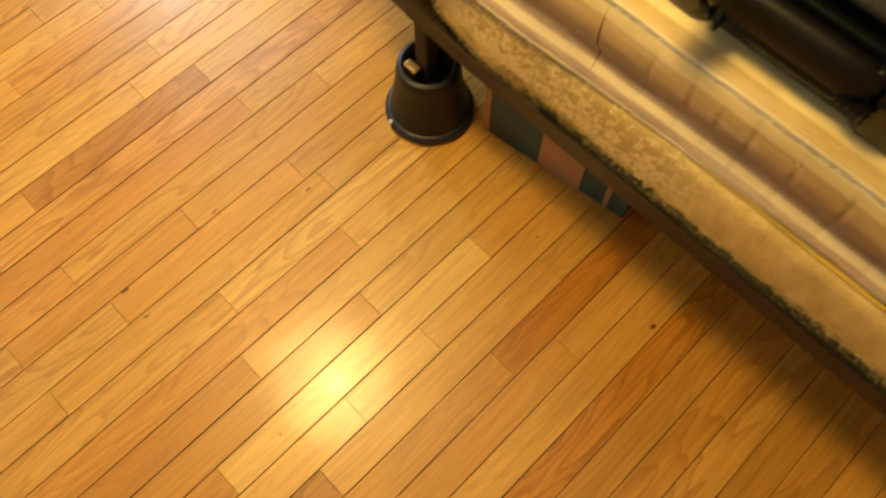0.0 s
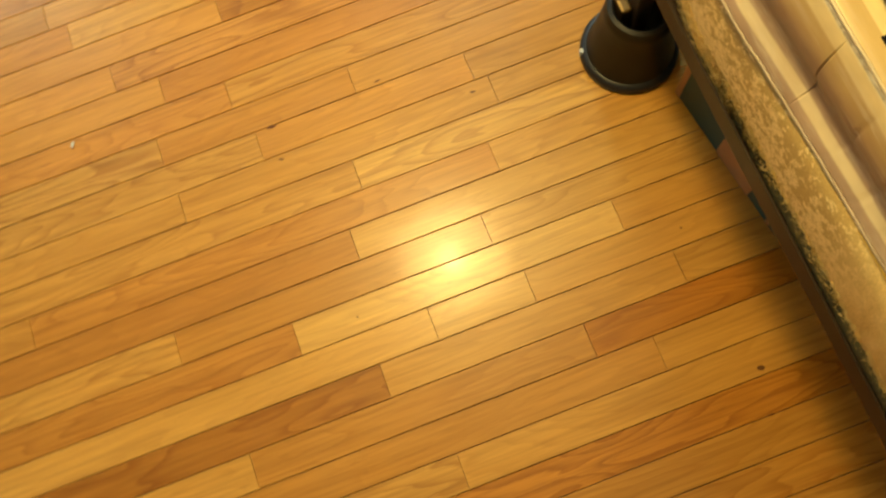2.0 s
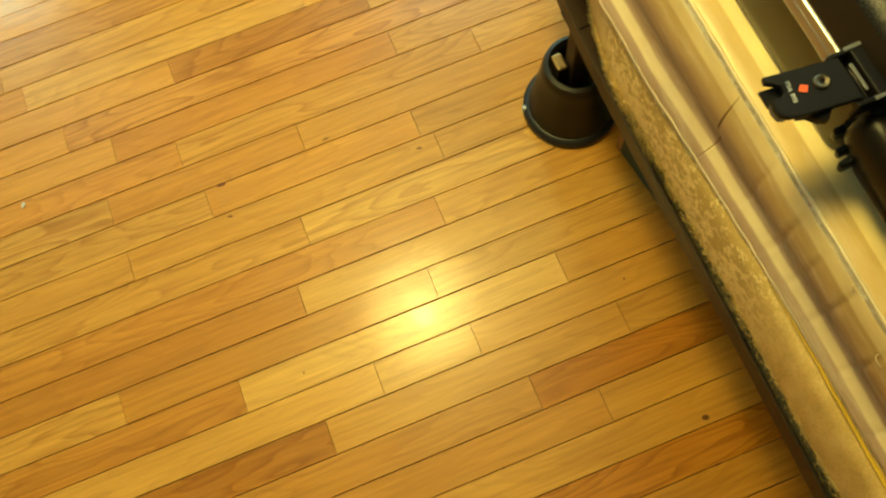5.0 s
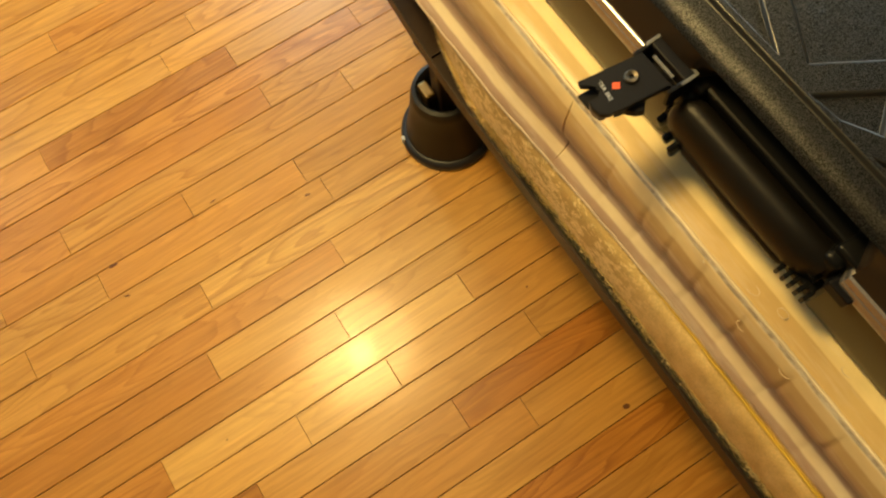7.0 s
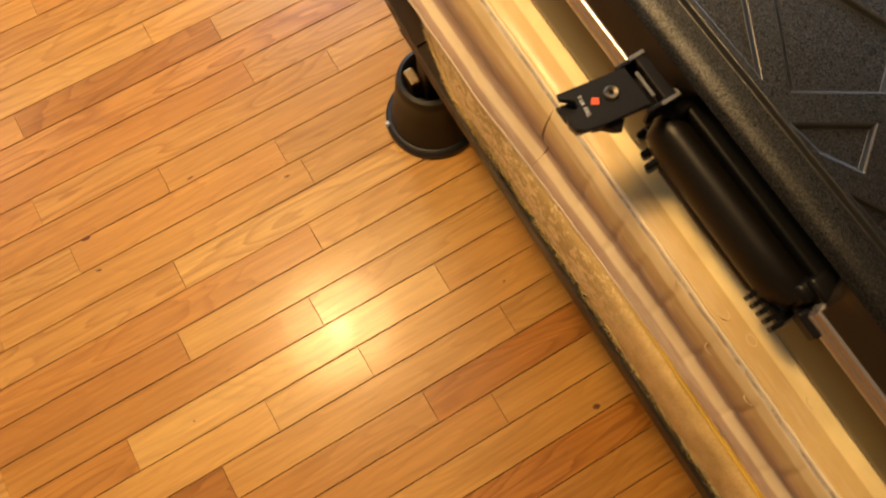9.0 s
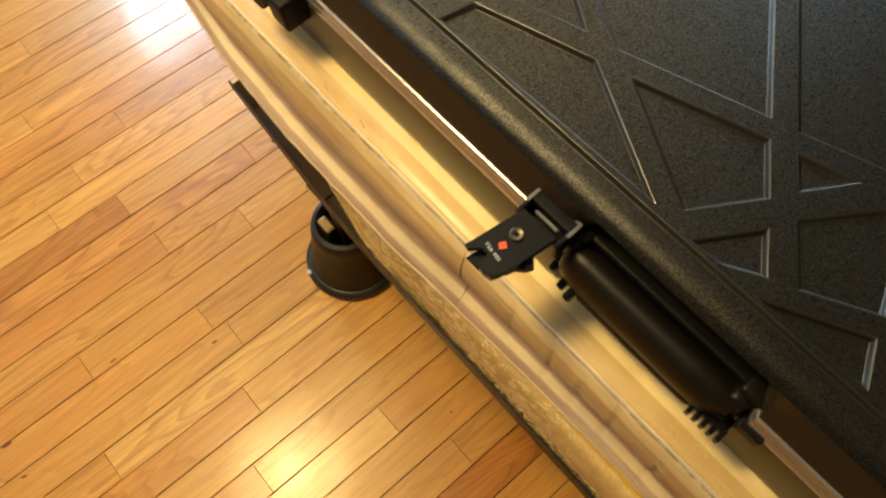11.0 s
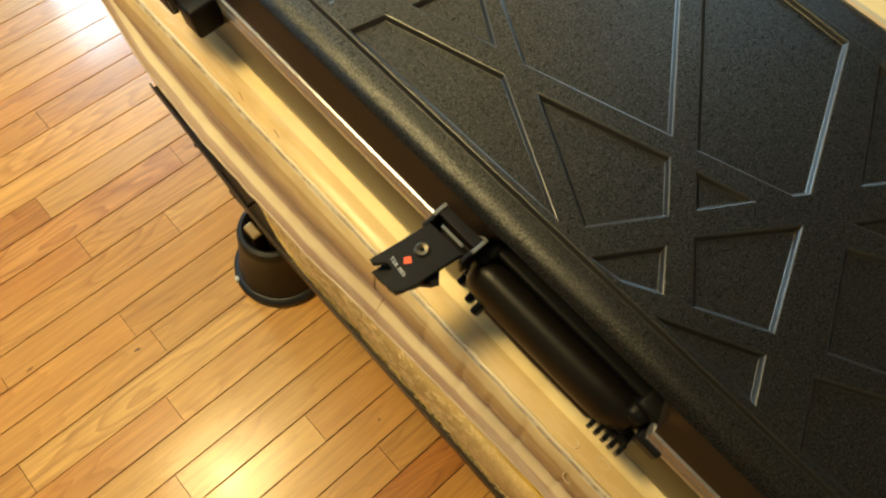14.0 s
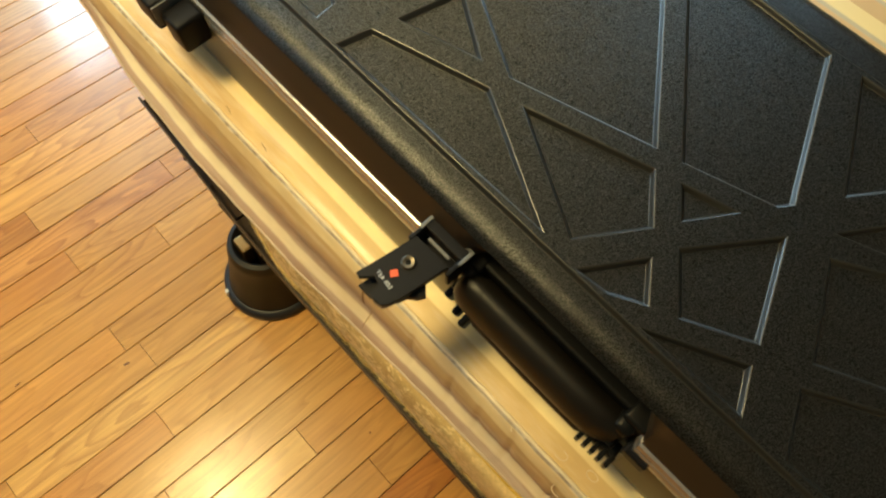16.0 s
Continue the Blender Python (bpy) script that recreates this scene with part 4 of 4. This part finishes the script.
def latch(m, swing, lettered):
    """A flip latch: housing, plate, lock and print; swing lowers the plate about its hinge."""
    hinge = Matrix.Translation((0.346, -0.25, 0.616))
    turn = m @ hinge @ Matrix.Rotation(radians(-swing), 4, "Y") @ hinge.inverted()

    def put(bm, by):
        bmesh.ops.transform(bm, matrix=by, verts=bm.verts)
        return bm

    house = box(0.351, 0.363, -0.276, -0.228, 0.598, 0.619, 0.0015)
    box(0.334, 0.3512, -0.2762, -0.2722, 0.598, 0.619, 0.001, bm=house)
    box(0.334, 0.3512, -0.2318, -0.2278, 0.598, 0.619, 0.001, bm=house)
    box(0.341, 0.352, -0.272, -0.232, 0.598, 0.604, bm=house)
    root = part("latch", put(house, m), LATCH_BLACK, case, "open black flip latch" if swing < 10 else "black flip latch")
    part("housing_edge", put(box(0.3612, 0.3634, -0.2765, -0.2275, 0.6185, 0.6202, 0.0005), m), LATCH_EDGE, root)
    part("housing_edge", put(box(0.347, 0.3612, -0.2768, -0.2735, 0.6185, 0.6202, 0.0005), m), LATCH_EDGE, root)
    part("housing_edge", put(box(0.347, 0.3612, -0.2308, -0.2272, 0.6185, 0.6202, 0.0005), m), LATCH_EDGE, root)
    plate = slab([(0.2835, -0.2235), (0.2825, -0.2285), (0.2875, -0.2325), (0.2915, -0.2365), (0.2915, -0.2415), (0.2875, -0.2445), (0.2800, -0.2435), (0.2785, -0.2500),
                  (0.2800, -0.2580), (0.2850, -0.2625), (0.297, -0.2655), (0.3395, -0.2712), (0.3395, -0.2330), (0.300, -0.2265)], 0.6155, 0.6215, 0.0008)
    part("plate", put(plate, turn), LATCH_BLACK, root)
    hook = slab([(0.292, -0.262), (0.300, -0.2645), (0.306, -0.2715), (0.312, -0.2745), (0.318, -0.268), (0.312, -0.262)], 0.606, 0.6154, 0.0008)
    part("hook", put(hook, turn), LATCH_BLACK, root)
    part("tip_lip", put(slab([(0.2800, -0.2445), (0.2790, -0.2500), (0.2805, -0.2575), (0.2850, -0.2600), (0.2835, -0.2500)], 0.6080, 0.6153, 0.0006), turn), LATCH_EDGE, root)
    part("tip_bowl", put(slab([(0.2790, -0.2300), (0.2790, -0.2450), (0.2950, -0.2450), (0.2950, -0.2320)], 0.6085, 0.6125, 0.0006), turn), LATCH_BLACK, root, "hollow below the notched tip")
    part("slot", put(box(0.3435, 0.3463, -0.2665, -0.2415, 0.6195, 0.6212, 0.0005), m), LATCH_EDGE, root)
    part("lock", put(lathe([(0.0022, 0.0), (0.0024, 0.0016), (0.0050, 0.0022), (0.0062, 0.0014), (0.0066, -0.001)], (0.319, -0.2465, 0.6215), 24), turn), STEEL, root, "steel key lock", smooth=40)
    part("keyhole", put(lathe([(0.0, 0.0004), (0.0023, 0.0004), (0.0023, -0.002)], (0.319, -0.2465, 0.6215), 16), turn), SMOOTH_BLACK, root)
    if lettered:
        part("red_mark", put(slab([(0.3005, -0.2460), (0.3040, -0.2415), (0.3090, -0.2445), (0.3060, -0.2495)], 0.6210, 0.6220), turn), RED, root, "red enamel diamond")
        words = bpy.data.curves.new("lettering", "FONT")
        words.space_character = 1.25
        words.body, words.size, words.extrude, words.align_x, words.align_y = "TSA 002", 0.0045, 0.0001, "CENTER", "CENTER"
        tmp = bpy.data.objects.new("lettering", words)
        scene.collection.objects.link(tmp)
        bpy.context.view_layer.update()
        me = bpy.data.meshes.new_from_object(tmp.evaluated_get(bpy.context.evaluated_depsgraph_get()))
        bpy.data.objects.remove(tmp)
        me.transform(turn @ Matrix.Translation((0.2955, -0.2440, 0.6218)) @ Matrix.Rotation(radians(-96), 4, "Z"))
        me.materials.clear()
        me.materials.append(PRINT)
        part("lettering", me, PRINT, root, "small white printed letters")
    return root


latch(Matrix.Identity(4), 0, True)
shut = part("latch", box(0.3185, 0.350, 0.094, 0.1235, 0.566, 0.603, 0.004, 3), LATCH_BLACK, case, "closed black latch", smooth=50)
part("plate", box(0.3125, 0.351, 0.1255, 0.164, 0.579, 0.613, 0.004, 3), LATCH_BLACK, shut, smooth=50)
part("plate_edge", box(0.3135, 0.351, 0.1235, 0.1257, 0.586, 0.611, 0.0006), LATCH_EDGE, shut)
# black fillers stand in for the deep shade in the recess behind the grip
for y0, y1 in ((-0.474, -0.446), (-0.288, -0.266)):
    part("hinge_block", box(0.358, 0.390, y0, y1, 0.586, 0.609, 0.004, 3), SMOOTH_BLACK, case, smooth=50)
part("handle_base", box(0.365, 0.388, -0.460, -0.272, 0.531, 0.6075, 0.003), SMOOTH_BLACK, case)

# the case slid to its place on the mattress
slide = Matrix.Translation((0.0085, 0.0, 0.0)) @ Matrix.Diagonal((1.0, 0.975, 1.0, 1.0))
for piece in case.children_recursive:
    piece.data.transform(slide)
for ob in (spring, mattress, case):
    settle_parts(ob)
settle_parts(frame_thing, ("leg", "caster_plate", "caster_wheel"))

# ---- scrap of paper on the floor ----
scrap = slab([(0, 0), (0.011, 0.003), (0.010, 0.009), (0.003, 0.007)], 0.0004, 0.0014, 0.0002)
bmesh.ops.transform(scrap, matrix=Matrix.Translation((-0.690, 0.324, 0.0015)) @ Matrix.Rotation(0.6, 4, "Z"), verts=scrap.verts)
tagged(new("paper_scrap", finish(scrap, "paper_scrap", MARK)), "tiny white scrap of paper on the floor", "scrap")

# ---- floor boards, last ----
STRIP = 0.05715
JOINTS = {14: (-0.129,), 12: (-0.255,), 10: (-0.012,), 8: (-0.369, 0.020), 7: (0.260,), 6: (-0.510, 0.032), 5: (-0.400, 0.175), 4: (-0.187,), 3: (0.012,), 1: (-0.235,), 0: (-0.833, -0.009),
          -1: (-0.279,), -2: (-0.607, -0.067), -3: (-0.418, 0.139), -4: (-0.204, -0.037), -5: (-0.306,), -6: (-0.544, 0.017), -7: (0.109,), -8: (-0.240,)}
PALE, FAIR, RUDDY, BROWN, DARK, AMBER = (1.05, 1.16, 1.30), (1.03, 1.08, 1.14), (0.93, 0.85, 0.80), (0.82, 0.74, 0.66), (0.74, 0.62, 0.52), (0.86, 0.70, 0.52)
TONES = {(12, 1): RUDDY, (10, 0): FAIR, (8, 1): BROWN, (8, 2): PALE, (7, 0): RUDDY, (6, 1): RUDDY, (6, 2): FAIR, (5, 0): RUDDY, (5, 1): FAIR, (5, 2): FAIR, (4, 0): BROWN, (4, 1): FAIR,
         (1, 0): FAIR, (1, 1): PALE, (0, 1): RUDDY, (0, 2): FAIR, (-1, 0): DARK, (-1, 1): PALE, (-2, 0): FAIR, (-2, 1): BROWN, (-2, 2): PALE, (-3, 0): RUDDY, (-3, 1): PALE, (-3, 2): FAIR,
         (-4, 0): FAIR, (-4, 1): PALE, (-4, 2): FAIR, (-5, 0): DARK, (-5, 1): FAIR, (-6, 0): FAIR, (-6, 1): BROWN, (-6, 2): AMBER, (-7, 0): BROWN, (-7, 1): FAIR, (-8, 1): FAIR,
         (-9, 0): AMBER, (-9, 1): AMBER}
rng = random.Random(11)


def board_bm(bm, x0, x1, y0, y1, drop):
    """A strip with eased upper edges."""
    g, e, lowz = 0.0006, 0.0008, -0.0045
    x0, x1, y0, y1 = x0 + 0.0002, x1 - 0.0002, y0 + g, y1 - g
    top = [bm.verts.new(p) for p in ((x0 + e * 0.5, y0 + e, drop), (x1 - e * 0.5, y0 + e, drop), (x1 - e * 0.5, y1 - e, drop), (x0 + e * 0.5, y1 - e, drop))]
    mid = [bm.verts.new(p) for p in ((x0, y0, drop - 0.0008), (x1, y0, drop - 0.0008), (x1, y1, drop - 0.0008), (x0, y1, drop - 0.0008))]
    bot = [bm.verts.new((v.co.x, v.co.y, lowz)) for v in mid]
    bm.faces.new(top)
    grid_faces(bm, [bot, mid, top], close_cols=True)


rest = bmesh.new()
for r in range(int(WALL_S / STRIP), int(WALL_N / STRIP)):
    y0, y1 = r * STRIP, (r + 1) * STRIP
    near = list(JOINTS.get(r, ()))
    if not near and -14 <= r <= 22:
        near = [rng.uniform(0.45, 0.7)]
    if not near:
        near = [rng.uniform(-0.5, 0.5)]
    ends = sorted(near)
    while ends[0] > WALL_W:
        ends.insert(0, ends[0] - rng.uniform(0.35, 1.0))
    while ends[-1] < WALL_E:
        ends.append(ends[-1] + rng.uniform(0.35, 1.0))
    first = ends.index(sorted(near)[0])
    for k in range(len(ends) - 1):
        a, b = max(ends[k], WALL_W), min(ends[k + 1], WALL_E)
        drop = rng.uniform(-0.00035, 0.0)
        if -14 <= r <= 24 and b > -1.0 and a < 0.9:
            bm = bmesh.new()
            c = ((a + b) / 2, (y0 + y1) / 2)
            board_bm(bm, a - c[0], b - c[0], y0 - c[1], y1 - c[1], drop)
            ob = part("board", bm, OAK, None)
            ob.location = (*c, 0)
            ob.rotation_euler = (rng.gauss(0, 0.0045), rng.gauss(0, 0.0008), 0)
            ob.parent = floor
            t, g = rng.uniform(0.90, 1.05), rng.uniform(0.93, 1.08)
            ob.color = (*TONES.get((r, k - first + 1), (t, t * g, t * g * g)), 1)
        else:
            board_bm(rest, a, b, y0, y1, drop)
part("boards_beyond", rest, OAK_REST, floor, kind="stuff")
for kx, ky, sx, sy, turn in ((0.0, 0.152, 0.0055, 0.0022, 0.5), (-0.146, 0.236, 0.006, 0.0016, -0.5), (0.240, -0.446, 0.006, 0.0045, 0.4), (-0.346, 0.226, 0.009, 0.0032, 0.2), (-0.348, 0.162, 0.005, 0.0022, 0.9),
                               (0.223, -0.200, 0.002, 0.0018, 0), (0.223, -0.514, 0.007, 0.0014, 0.1), (-0.314, -0.145, 0.0016, 0.0014, 0)):
    kb = bmesh.new()
    ring = [kb.verts.new((kx + math.cos(a + turn) * sx * (1 + 0.3 * noise.noise((a, kx * 9, 1))), ky + math.sin(a + turn * 0.3) * sy * (1 + 0.3 * noise.noise((a, ky * 9, 4))), 0.0006))
            for a in (2 * math.pi * q / 14 for q in range(14))]
    kb.faces.new(ring)
    part("knot", kb, KNOT, floor, "dark knot in the oak")
